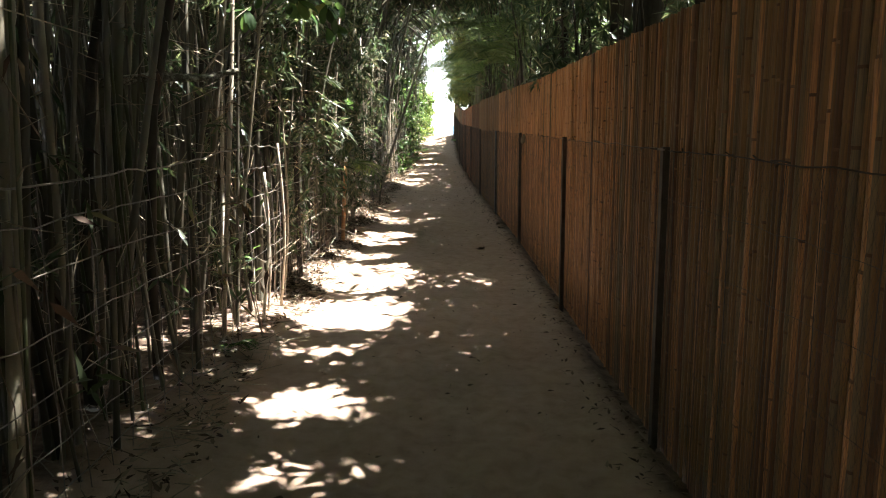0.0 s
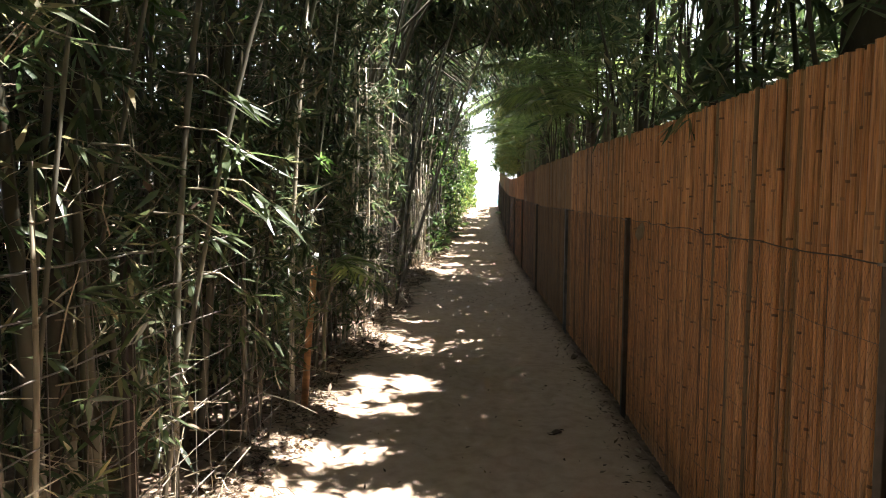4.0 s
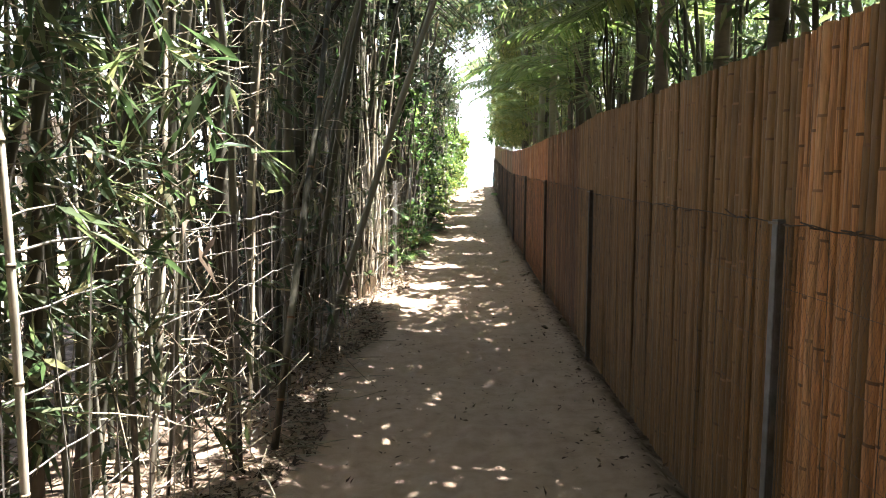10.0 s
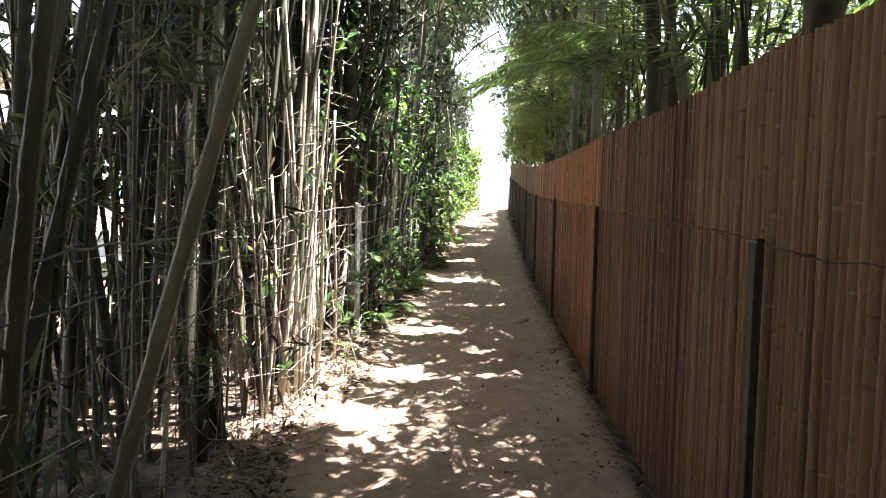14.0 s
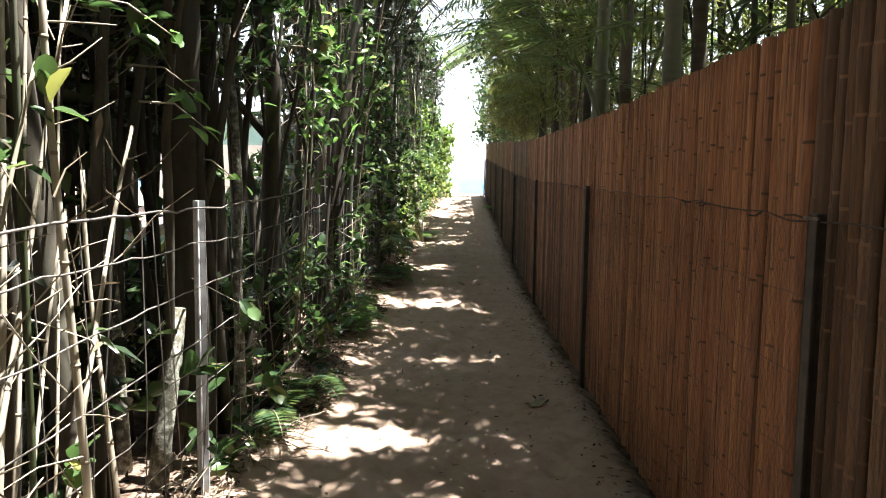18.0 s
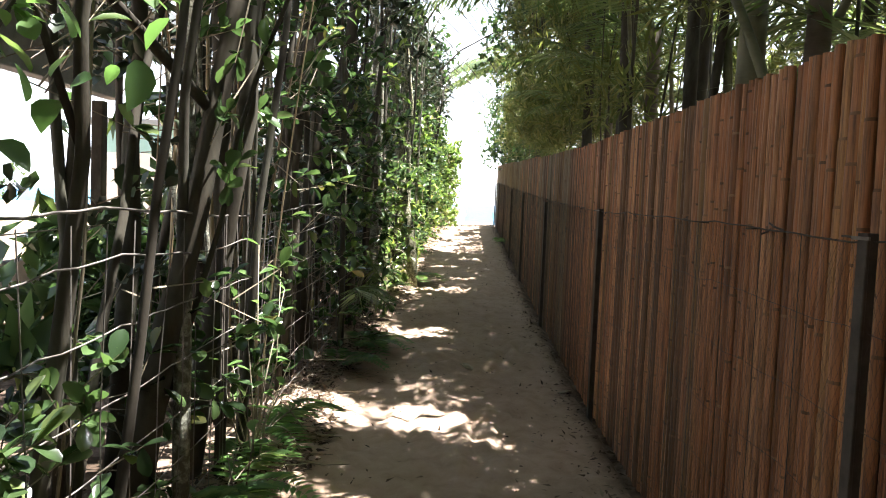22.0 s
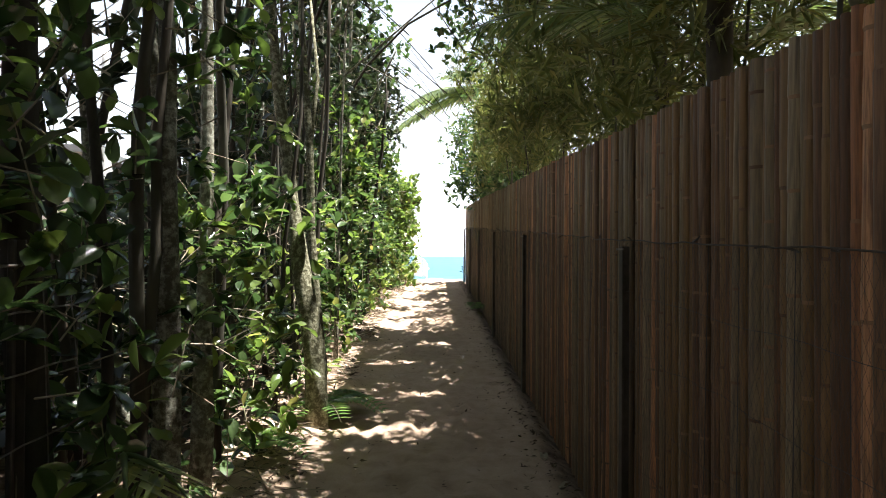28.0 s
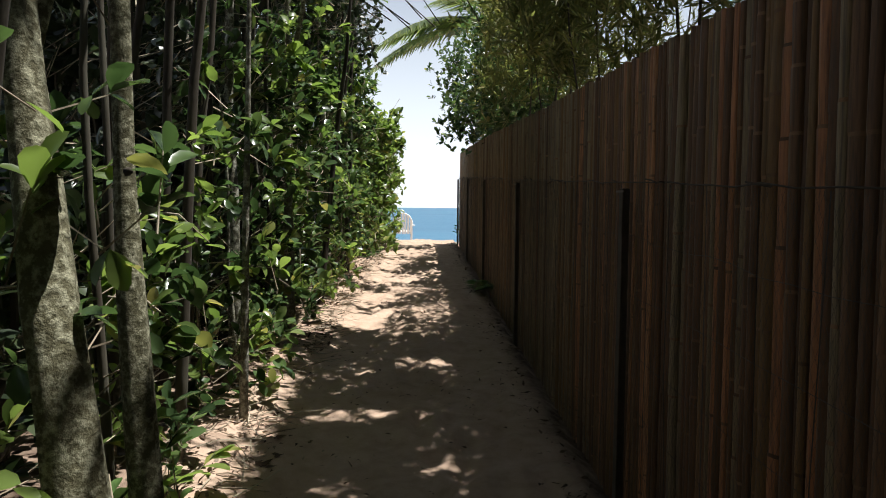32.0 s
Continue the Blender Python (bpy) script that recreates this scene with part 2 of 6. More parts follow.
DARK_BARK = wood_material("dark_bark", [(0.0, (0.046, 0.038, 0.028)), (0.5, (0.075, 0.063, 0.046)), (1.0, (0.035, 0.029, 0.022))], 16.0, 6.0, 0.9, True, (0.1, 0.095, 0.07), 0.8)
PALM_BARK = wood_material("palm_bark", [(0.0, (0.14, 0.11, 0.085)), (1.0, (0.24, 0.2, 0.16))], 6.0, 24.0, 0.9, True, (0.1, 0.08, 0.06), 0.7)
PALM_STEM = wood_material("green_palm_stem", [(0.0, (0.11, 0.12, 0.07)), (0.5, (0.17, 0.175, 0.1)), (1.0, (0.22, 0.2, 0.14))], 8.0, 20.0, 0.6, True, (0.2, 0.19, 0.12), 0.4)
BAMBOO_LEAF = leaf_material("bamboo_leaf", [(0.0, (0.034, 0.056, 0.03)), (0.35, (0.056, 0.084, 0.042)), (0.65, (0.09, 0.115, 0.06)), (0.85, (0.14, 0.15, 0.085)), (0.94, (0.22, 0.2, 0.13)), (1.0, (0.32, 0.26, 0.18))])
# bamboo leaf darkened in its colour, standing for shade deep in the thickets
DEEP_LEAF = leaf_material("shade_dark_leaf", [(0.0, (0.02, 0.026, 0.014)), (0.5, (0.034, 0.045, 0.021)), (0.85, (0.055, 0.062, 0.03)), (1.0, (0.1, 0.08, 0.045))], 0.6, 0.2, 0.25, 1.3)
DRY_LEAF = leaf_material("dry_leaf", [(0.0, (0.05, 0.032, 0.022)), (0.45, (0.115, 0.075, 0.05)), (0.85, (0.2, 0.145, 0.105)), (1.0, (0.34, 0.28, 0.21))], 0.7, 0.2, 0.2, 1.1)
BROAD_LEAF = leaf_material("waxy_broad_leaf", [(0.0, (0.036, 0.064, 0.026)), (0.5, (0.062, 0.108, 0.04)), (0.85, (0.1, 0.155, 0.055)), (0.97, (0.16, 0.205, 0.07)), (1.0, (0.3, 0.26, 0.08))], 0.25, 0.3, 0.6, 2.0)
# darker copy of the broad leaf with the hedge's inner shade in its colour
DEEP_BROAD = leaf_material("shade_dark_broad_leaf", [(0.0, (0.018, 0.028, 0.014)), (0.6, (0.034, 0.053, 0.024)), (1.0, (0.06, 0.08, 0.036))], 0.35, 0.2, 0.5, 1.4)
SEA_LEAF = leaf_material("bright_sea_front_leaf", [(0.0, (0.08, 0.13, 0.03)), (0.5, (0.13, 0.19, 0.045)), (0.9, (0.2, 0.26, 0.07)), (1.0, (0.34, 0.3, 0.09))], 0.3, 0.45, 0.55)
LIME_LEAF = leaf_material("lime_vine_leaf", [(0.0, (0.075, 0.15, 0.045)), (0.6, (0.12, 0.21, 0.06)), (1.0, (0.2, 0.27, 0.09))], 0.4)
FINE_LEAF = leaf_material("olive_narrow_leaf", [(0.0, (0.08, 0.095, 0.03)), (0.5, (0.13, 0.145, 0.045)), (0.85, (0.19, 0.19, 0.065)), (1.0, (0.28, 0.25, 0.11))], 0.5, 0.45, 0.45, 1.8)
PALM_LEAF = leaf_material("palm_leaflet", [(0.0, (0.065, 0.1, 0.032)), (0.6, (0.12, 0.165, 0.055)), (1.0, (0.21, 0.24, 0.09))], 0.35)
STEEL = plain_material("weathered_green_steel", (0.095, 0.08, 0.066), 0.7, 0.0, 0.5, 14.0)
BLUE_STEEL = plain_material("dull_galvanised_post", (0.2, 0.21, 0.225), 0.55, 0.2, 0.45, 14.0)
PALE_STEEL = plain_material("galvanised_post", (0.66, 0.66, 0.66), 0.5, 0.1, 0.4, 14.0)
DARK_WIRE = plain_material("dark_rusted_wire", (0.09, 0.07, 0.055), 0.7, 0.2, 0.4, 30.0)
WIRE = plain_material("rusted_wire", (0.3, 0.27, 0.24), 0.55, 0.7, 0.5, 30.0)
NETTING = plain_material("dull_wire_netting", (0.1, 0.09, 0.085), 0.7, 0.1, 0.4, 30.0)
WHITE_PLASTIC = plain_material("white_plastic", (0.8, 0.8, 0.78), 0.4, 0, 0.08)
WALL_PAINT = plain_material("pale_render_wall", (0.72, 0.7, 0.65), 0.85, 0, 0.12, 2.0)
ROOF_PAINT = plain_material("roof_sheet", (0.28, 0.3, 0.3), 0.6, 0, 0.2, 3.0)
GREEN_PAINT = plain_material("aqua_painted_board", (0.3, 0.5, 0.47), 0.7, 0, 0.15, 3.0)
GLASS_DARK = plain_material("dark_window_pane", (0.03, 0.035, 0.04), 0.08, 0, 0.2)
GREY_BOARD = plain_material("grey_weathered_board", (0.3, 0.29, 0.27), 0.9, 0, 0.35, 5.0)

# ---- building helpers ----
rng = np.random.default_rng(7)


def reseed(y, k):
    """A fresh row of random numbers for a thing, from its place and kind."""
    global rng
    rng = np.random.default_rng(int(abs(y) * 100) + 7919 * int(k))


def mesh_of(name, verts, faces, mats, smooth=False, slots=None):
    """A mesh from vertex and face arrays (faces all of one length)."""
    me = bpy.data.meshes.new(name)
    verts, faces = np.asarray(verts, np.float32), np.asarray(faces, np.int32)
    n, k = faces.shape
    me.vertices.add(len(verts))
    me.vertices.foreach_set("co", verts.ravel())
    me.loops.add(n * k)
    me.loops.foreach_set("vertex_index", faces.ravel())
    me.polygons.add(n)
    me.polygons.foreach_set("loop_start", np.arange(0, n * k, k, dtype=np.int32))
    me.polygons.foreach_set("use_smooth", np.full(n, smooth))
    for m in mats if isinstance(mats, (list, tuple)) else [mats]:
        me.materials.append(m)
    if slots is not None:
        me.polygons.foreach_set("material_index", np.asarray(slots, np.int32))
    me.update(calc_edges=True)
    return me


def thing(name, place=(0, 0, 0), label="", category="", group="", kind=""):
    ob = new(name)
    ob.location = place
    return tagged(ob, label, category, group, kind)


def put(name, me, parent=None, label="", kind=""):
    """Links a mesh given in world metres; under a parent whose place is its location."""
    ob = new(name, me)
    if parent:
        ob.parent = parent
        ob.matrix_parent_inverse = Matrix.Translation(-parent.location)
    return tagged(ob, label, kind=kind)


def part(name, bm, mat, parent, label=""):
    me = bpy.data.meshes.new(name)
    bm.to_mesh(me)
    bm.free()
    me.materials.append(mat)
    return put(name, me, parent, label)


def unit(a):
    return a / np.maximum(np.linalg.norm(a, axis=-1, keepdims=True), 1e-9)


KITE = (np.array([(0, 0, 0), (0.38, 0.5, 0.12), (1, 0, -0.12), (0.38, -0.5, 0.12)]), np.array([(0, 2, 1), (0, 3, 2)]))
BLADE = (np.array([(0, 0, 0), (0.3, 0.5, 0.1), (0.55, 0, 0.03), (0.3, -0.5, 0.1), (1, 0, -0.18)]), np.array([(0, 2, 1), (0, 3, 2), (1, 2, 4), (2, 3, 4)]))
OVAL = (np.array([(0, 0, 0), (0.32, 0.42, 0.1), (0.74, 0.48, 0.08), (1, 0, -0.06), (0.74, -0.48, 0.08), (0.32, -0.42, 0.1), (0.6, 0, 0.02)]),
        np.array([(0, 6, 1), (1, 6, 2), (2, 6, 3), (3, 6, 4), (4, 6, 5), (5, 6, 0)]))


ROUND = (np.array([(0, 0, 0), (0.14, 0.17, 0.05), (0.38, 0.4, 0.11), (0.68, 0.48, 0.1), (0.9, 0.3, 0.03), (1, 0, -0.06), (0.9, -0.3, 0.03), (0.68, -0.48, 0.1), (0.38, -0.4, 0.11), (0.14, -0.17, 0.05), (0.36, 0, 0.01), (0.74, 0, 0)]),
         np.array([(0, 10, 1), (1, 10, 2), (2, 10, 11), (2, 11, 3), (3, 11, 4), (4, 11, 5), (5, 11, 6), (6, 11, 7), (7, 11, 8), (8, 11, 10), (8, 10, 9), (9, 10, 0)]))


def leaves(name, mat, pos, way, size, ratio, shape=KITE, roll=0.5):
    """One mesh of many leaves: base points, ways they point, lengths; ratio: width to length."""
    n = len(pos)
    way = unit(way)
    up = np.tile((0.0, 0.0, 1.0), (n, 1)) + rng.normal(0, roll, (n, 3))
    side = unit(np.cross(up, way))
    nor = np.cross(way, side)
    tv, tf = shape
    size = np.broadcast_to(size, (n,))[:, None, None]
    ratio = np.broadcast_to(ratio, (n,))[:, None, None]
    v = pos[:, None] + size * (tv[None, :, :1] * way[:, None] + ratio * (tv[None, :, 1:2] * side[:, None] + tv[None, :, 2:] * nor[:, None] * 1.6))
    f = tf[None] + (np.arange(n) * len(tv))[:, None, None]
    return mesh_of(name, v.reshape(-1, 3), f.reshape(-1, 3), mat, True)


def sprays(pos, way, per, spread, size, jitter=0.3, droop=0.25):
    """Leaf bases and ways for clusters fanned out at the ends of twigs."""
    n = len(pos)
    p = np.repeat(pos, per, 0)
    w = np.repeat(unit(way), per, 0) + rng.normal(0, spread, (n * per, 3))
    w[:, 2] -= droop
    back = rng.uniform(0, 1.2, (n * per, 1)) * size
    return p - np.repeat(unit(way), per, 0) * back, w, size * rng.uniform(1 - jitter, 1 + jitter, n * per)


def sticks(name, mat, a, b, r0, r1, bend=0.0):
    """One mesh of many thin three-sided twigs from a to b, with one kink each."""
    n = len(a)
    way = unit(b - a)
    side = unit(np.cross(way, rng.normal(0, 1, (n, 3))))
    nor = np.cross(way, side)
    mid = (a + b) / 2 + rng.normal(0, 1, (n, 3)) * bend * np.linalg.norm(b - a, axis=1, keepdims=True)
    rings = []
    for c, r in ((a, r0), (mid, (r0 + r1) / 2), (b, r1)) if bend else ((a, r0), (b, r1)):
        r = np.broadcast_to(r, (n,))[:, None]
        for k in range(3):
            t = k * 2.0944
            rings.append(c + r * (math.cos(t) * side + math.sin(t) * nor))
    v = np.stack(rings, 1)
    f = [(i * 3 + k, i * 3 + (k + 1) % 3, i * 3 + 3 + (k + 1) % 3, i * 3 + 3 + k) for i in range(len(rings) // 3 - 1) for k in range(3)]
    f = np.array(f)[None] + (np.arange(n) * len(rings))[:, None, None]
    return mesh_of(name, v.reshape(-1, 3), f.reshape(-1, 4), mat)


def tube(points, radii, sides=8, lump=0.0):
    """Vertices and quads of a tapered, closed tube along a line."""
    p = np.asarray(points, float)
    r = np.broadcast_to(radii, (len(p),))
    d = unit(np.gradient(p, axis=0))
    ref = np.array((0.0, 1.0, 0.0)) if abs(d[0][1]) < 0.9 else np.array((1.0, 0.0, 0.0))
    s = unit(np.cross(d, ref))
    n = np.cross(d, s)
    a = np.arange(sides) * 2 * math.pi / sides
    v = p[:, None] + r[:, None, None] * (1 + rng.normal(0, lump, (len(p), sides, 1)) if lump else 1) * (np.cos(a)[None, :, None] * s[:, None] + np.sin(a)[None, :, None] * n[:, None])
    k = len(p)
    f = [(i * sides + j, i * sides + (j + 1) % sides, (i + 1) * sides + (j + 1) % sides, (i + 1) * sides + j) for i in range(k - 1) for j in range(sides)]
    v = np.concatenate([v.reshape(-1, 3), p[:1], p[-1:]])
    c = k * sides
    f += [(c, (j + 1) % sides, j, c) for j in range(sides)] + [(c + 1, (k - 1) * sides + j, (k - 1) * sides + (j + 1) % sides, c + 1) for j in range(sides)]
    return v, f


def tube_mesh(name, mat, points, radii, sides=8, lump=0.0):
    v, f = tube(points, radii, sides, lump)
    me = bpy.data.meshes.new(name)
    me.from_pydata([tuple(x) for x in v], [], [tuple(dict.fromkeys(q)) for q in f])
    me.materials.append(mat)
    me.polygons.foreach_set("use_smooth", np.full(len(me.polygons), True))
    me.update()
    return me


def box(bm, size, place, turn=0.0, bevel=0.0):
    m = Matrix.Translation(place) @ Matrix.Rotation(turn, 4, "Z") @ Matrix.Diagonal((*size, 1))
    got = bmesh.ops.create_cube(bm, size=1, matrix=m)["verts"]
    if bevel:
        bmesh.ops.bevel(bm, geom=list({e for v in got for e in v.link_edges}), offset=bevel, segments=1, affect="EDGES")


# ---- plan: heights and lines along the walk (y) ----
GROUND_Y = [-300, 0, 16, 17.5, 22.3, 26.8, 29.8, 32, 36, 40, 43, 45.7, 47, 50, 54, 60, 70, 90, 140, 4000]
GROUND_Z = [-0.3, 0, 0, 0.04, 0.09, 0.14, 0.24, 0.34, 0.5, 0.68, 0.8, 0.89, 0.9, 0.72, 0.5, 0.1, -0.9, -2, -4, -8]
FENCE_Y = [-6, 3.3, 6.1, 9.5, 12.9, 16.5, 19.6, 23, 26.2, 29.5, 33, 46]
FENCE_X = [1.1, 1.035, 1.035, 1.03, 0.96, 0.87, 0.79, 0.755, 0.725, 0.71, 0.705, 0.735]
FENCE_H_Y = [-6, 8.5, 10.5, 16.4, 17.6, 20.5, 22.5, 28, 33, 46]
FENCE_H = [1.97, 1.98, 2.015, 2.03, 1.945, 1.925, 1.88, 1.875, 1.89, 1.92]
FENCE_START, FENCE_END = -4.0, 45.7
HEDGE_Y = [-6, 5, 10, 16, 22, 28, 36, 42, 46]
HEDGE_X = [-1.3, -1.3, -1.25, -1.25, -1.2, -1.15, -1.1, -0.95, -0.95]


# openings in the leaf roof: where their light falls on the ground (x, y) and its half-widths
SUN_GAPS = [(-0.75, 3.84, 0.4, 0.28), (-0.75, 3.05, 0.24, 0.18), (-0.42, 3.1, 0.1, 0.08), (-0.9, 4.85, 0.35, 0.14), (-0.78, 5.85, 0.62, 0.58), (-0.88, 7.3, 0.62, 0.78), (-0.45, 7.9, 0.3, 0.2), (-1.0, 8.5, 0.5, 0.25),
            (-0.95, 9.5, 0.45, 0.32), (-0.75, 10.15, 0.42, 0.42), (-1.2, 12.05, 0.42, 0.2), (-0.85, 13.27, 0.4, 0.16), (-0.74, 11.8, 0.22, 0.18), (-0.6, 11.4, 0.18, 0.12), (-0.13, 11.98, 0.13, 0.1), (0.33, 15.3, 0.12, 0.08),
            (-0.1, 17.07, 0.14, 0.1), (0.12, 17.63, 0.14, 0.1), (-0.61, 17.29, 0.14, 0.1), (-0.09, 20.88, 0.22, 0.12), (-0.07, 25.5, 0.2, 0.13), (-0.25, 32.7, 0.22, 0.15), (0.0, 33.4, 0.15, 0.08), (0.3, 11.2, 0.1, 0.08), (-0.2, 14.0, 0.12, 0.08), (0.1, 8.8, 0.1, 0.07), (-0.4, 15.2, 0.13, 0.08), (-0.95, 18.8, 0.42, 0.28),
            (-0.9, 19.95, 0.4, 0.24), (-0.45, 19.9, 0.3, 0.14), (0.13, 19.95, 0.17, 0.12), (-0.8, 21.7, 0.5, 0.28), (-0.45, 23.45, 0.24, 0.09), (0.04, 23.5, 0.18, 0.15), (-1.0, 22.3, 0.25, 0.12),
            (-0.9, 26.0, 0.5, 0.32), (-0.4, 25.9, 0.4, 0.22), (-0.8, 28.6, 0.45, 0.22), (-0.45, 28.9, 0.28, 0.13), (-0.45, 31.6, 0.38, 0.18), (-1.25, 31.9, 0.2, 0.3), (-0.55, 34.2, 0.3, 0.15), (-0.1, 35.4, 0.2, 0.14)]
SUN_GAPS += [(0.4, 38.6, 0.22, 0.28), (-0.8, 37.0, 0.35, 0.3), (-0.8, 38.4, 0.4, 0.4), (-0.4, 39.8, 0.3, 0.2), (-0.7, 41.3, 0.35, 0.3)]
# the same for light on the face of the hedge
FACE_GAPS = [(-2.3, 4.6, 0.5, 0.5), (-2.0, 5.6, 0.7, 0.9), (-1.75, 7.4, 0.4, 0.4), (-2.0, 12.5, 0.7, 1.0), (-1.8, 9.1, 0.35, 0.4), (-1.85, 13.85, 0.52, 0.85), (-1.95, 19.1, 0.9, 1.4), (-1.5, 20.95, 0.4, 0.35), (-2.1, 23.4, 0.7, 0.8),
             (-1.6, 24.75, 0.38, 0.45), (-2.3, 25.15, 0.5, 0.5), (-1.7, 30.2, 0.5, 0.6), (-1.37, 31.45, 0.42, 0.8), (-1.6, 32.95, 0.7, 0.85), (-1.9, 34.2, 1.0, 1.8), (-1.8, 37.5, 1.0, 2.0), (-1.7, 41.2, 1.0, 2.0)]


def shading(p, face=True):
    """Which of the leaf points p lie off the sun's ways through the openings."""
    foot = p[:, :2] - (p[:, 2:3] - ground_z(p[:, 1])[:, None]) * np.array((SUN_WAY.x, SUN_WAY.y)) / SUN_WAY.z
    keep = np.ones(len(p), bool)
    for gaps, stray in ((SUN_GAPS, 0.045), (FACE_GAPS if face else [], 0.07)):
        for x, y, rx, ry in gaps:
            d = ((foot[:, 0] - x) / rx) ** 2 + ((foot[:, 1] - y) / ry) ** 2
            keep &= (d > 1.0) | (rng.uniform(size=len(p)) < stray)
    return keep


def ground_z(y):
    return np.interp(y, GROUND_Y, GROUND_Z)


def fence_x(y):
    return np.interp(y, FENCE_Y, FENCE_X)


def hedge_x(y):
    return np.interp(y, HEDGE_Y, HEDGE_X)


def relief(x, y):
    """The trodden ground's small unevenness and the low bank of litter under the hedge."""
    bank = np.clip((hedge_x(y) + 0.35 - x) / 0.5, 0, 1)
    rim = np.clip((x - fence_x(y) + 0.25) / 0.25, 0, 1)
    foot = np.clip((x - fence_x(y) + 0.075) / 0.05, 0, 1) * np.clip((fence_x(y) + 0.3 - x) / 0.1, 0, 1)
    h = 0.10 * bank + 0.02 * rim - 0.075 * foot
    h = h + 0.012 * np.sin(3.1 * x + 1.7 * np.sin(1.3 * y)) * np.sin(2.3 * y + 0.8 * x) + 0.007 * np.sin(8.3 * x + 2.1 * y) * np.sin(6.7 * y - 3.0 * x)
    return h


def ground_at(x, y):
    return ground_z(y) + relief(np.asarray(x, float), np.asarray(y, float))


def build_ground():
    def grid(lo, hi, step, far):
        out, s, d = [], step, hi
        while d < far:
            s *= 1.35
            d += s
            out.append(d)
        neg, s, d = [], step, lo
        while d > -far:
            s *= 1.35
            d -= s
            neg.append(d)
        return np.array(neg[::-1] + list(np.arange(lo, hi + 1e-6, step)) + out)
    xs, ys = grid(-1.9, 1.3, 0.058, 3500), grid(-1.0, 48.0, 0.078, 3500)
    gx, gy = np.meshgrid(xs, ys)
    z = ground_at(gx, gy)
    near = (np.abs(gx) < 2.2) & (gy > -2) & (gy < 49)
    z = z + np.where(near, rng.normal(0, 0.003, gx.shape), 0)
    # footprints and scuffs
    for _ in range(1100):
        cy = rng.uniform(0, 47)
        cx = rng.normal((fence_x(cy) + hedge_x(cy)) / 2 + 0.05, 0.38)
        i0, i1 = np.searchsorted(ys, (cy - 0.3, cy + 0.3))
        dx, dy = gx[i0:i1] - cx, gy[i0:i1] - cy
        e = (dx / 0.06) ** 2 + (dy / 0.13) ** 2
        z[i0:i1] += rng.uniform(0.3, 1.0) * (0.022 if cy < 20 else 0.034) * (np.exp(-((np.sqrt(e) - 1.5) ** 2) * 2.0) * 0.5 - np.exp(-e))
    nx, ny = len(xs), len(ys)
    v = np.stack([gx, gy, z], -1).reshape(-1, 3)
    i = (np.arange(ny - 1)[:, None] * nx + np.arange(nx - 1)[None]).ravel()
    me = mesh_of("ground", v, np.stack([i, i + 1, i + nx + 1, i + nx], 1), SAND, True)
    # hedge side: humus; fence side: humus plus painted dark of the gap under the canes
    hum_shade = np.clip((hedge_x(gy) - 0.04 - gx) / 0.35, 0, 1) * np.clip((47 - gy) / 2, 0, 1) + 1.0 * np.clip((gx - fence_x(gy) + 0.2) / 0.14, 0, 1) * np.clip((47 - gy) / 2, 0, 1)
    hum_shade = np.where((gx < -4.5) & (gy > 17), 0.12, hum_shade)
    at = me.attributes.new("humus_and_shade", "FLOAT", "POINT")
    at.data.foreach_set("value", hum_shade.astype(np.float32).ravel())
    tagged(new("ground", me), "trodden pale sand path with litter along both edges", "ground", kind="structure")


build_ground()
sea_v = np.array([(-4000, 64, -0.6), (4000, 64, -0.6), (4000, 4900, -0.6), (-4000, 4900, -0.6)])
tagged(new("water", mesh_of("water", sea_v, [(0, 1, 2, 3)], WATER)), "turquoise sea reaching the horizon beyond the beach", "sea", kind="structure")

# ---- bamboo fence ----
POST_Y = [-3.2, 0.1, 3.33, 6.1, 9.53, 12.86, 16.48, 19.65, 22.95, 26.2, 29.5, 32.85, 36.1, 39.3, 42.5, 45.55]


def pole_mesh(seed, sides=8):
    """A bamboo cane 1 m in radius units of one, 1 m tall in parts: rings with swollen nodes."""
    r = np.random.default_rng(seed)
    rings, kinds = [], []
    z, gap = 0.0, r.uniform(0.075, 0.13)
    marks = [r.uniform(0.02, 0.1)]
    while marks[-1] + gap < 0.985:
        marks.append(marks[-1] + gap * r.uniform(0.85, 1.15))
    prof = [(0.0, 1.0, 0)]
    for m in marks:
        if m > 0.985:
            break
        prof += [(m - 0.0028, 1.1, 1), (m + 0.0018, 1.0, 2)] if r.uniform() < 0.6 else [(m, 1.04, 0)]
    prof.append((1.0, 0.96, 0))
    a = np.arange(sides) * 2 * math.pi / sides + r.uniform(0, 1)
    bow = r.normal(0, 0.15, 2)
    v, f, slot = [], [], []
    for z, rad, k in prof:
        b = bow * math.sin(z * math.pi)
        v += [(rad * math.cos(t) + b[0], rad * math.sin(t) + b[1], z) for t in a]
    for i in range(len(prof) - 1):
        for j in range(sides):
            f.append((i * sides + j, i * sides + (j + 1) % sides, (i + 1) * sides + (j + 1) % sides, (i + 1) * sides + j))
            slot.append(1 if (prof[i][2], prof[i + 1][2]) == (1, 2) else 0)
    f.append(tuple((len(prof) - 1) * sides + j for j in range(sides)))
    slot.append(2)
    return v, f, slot


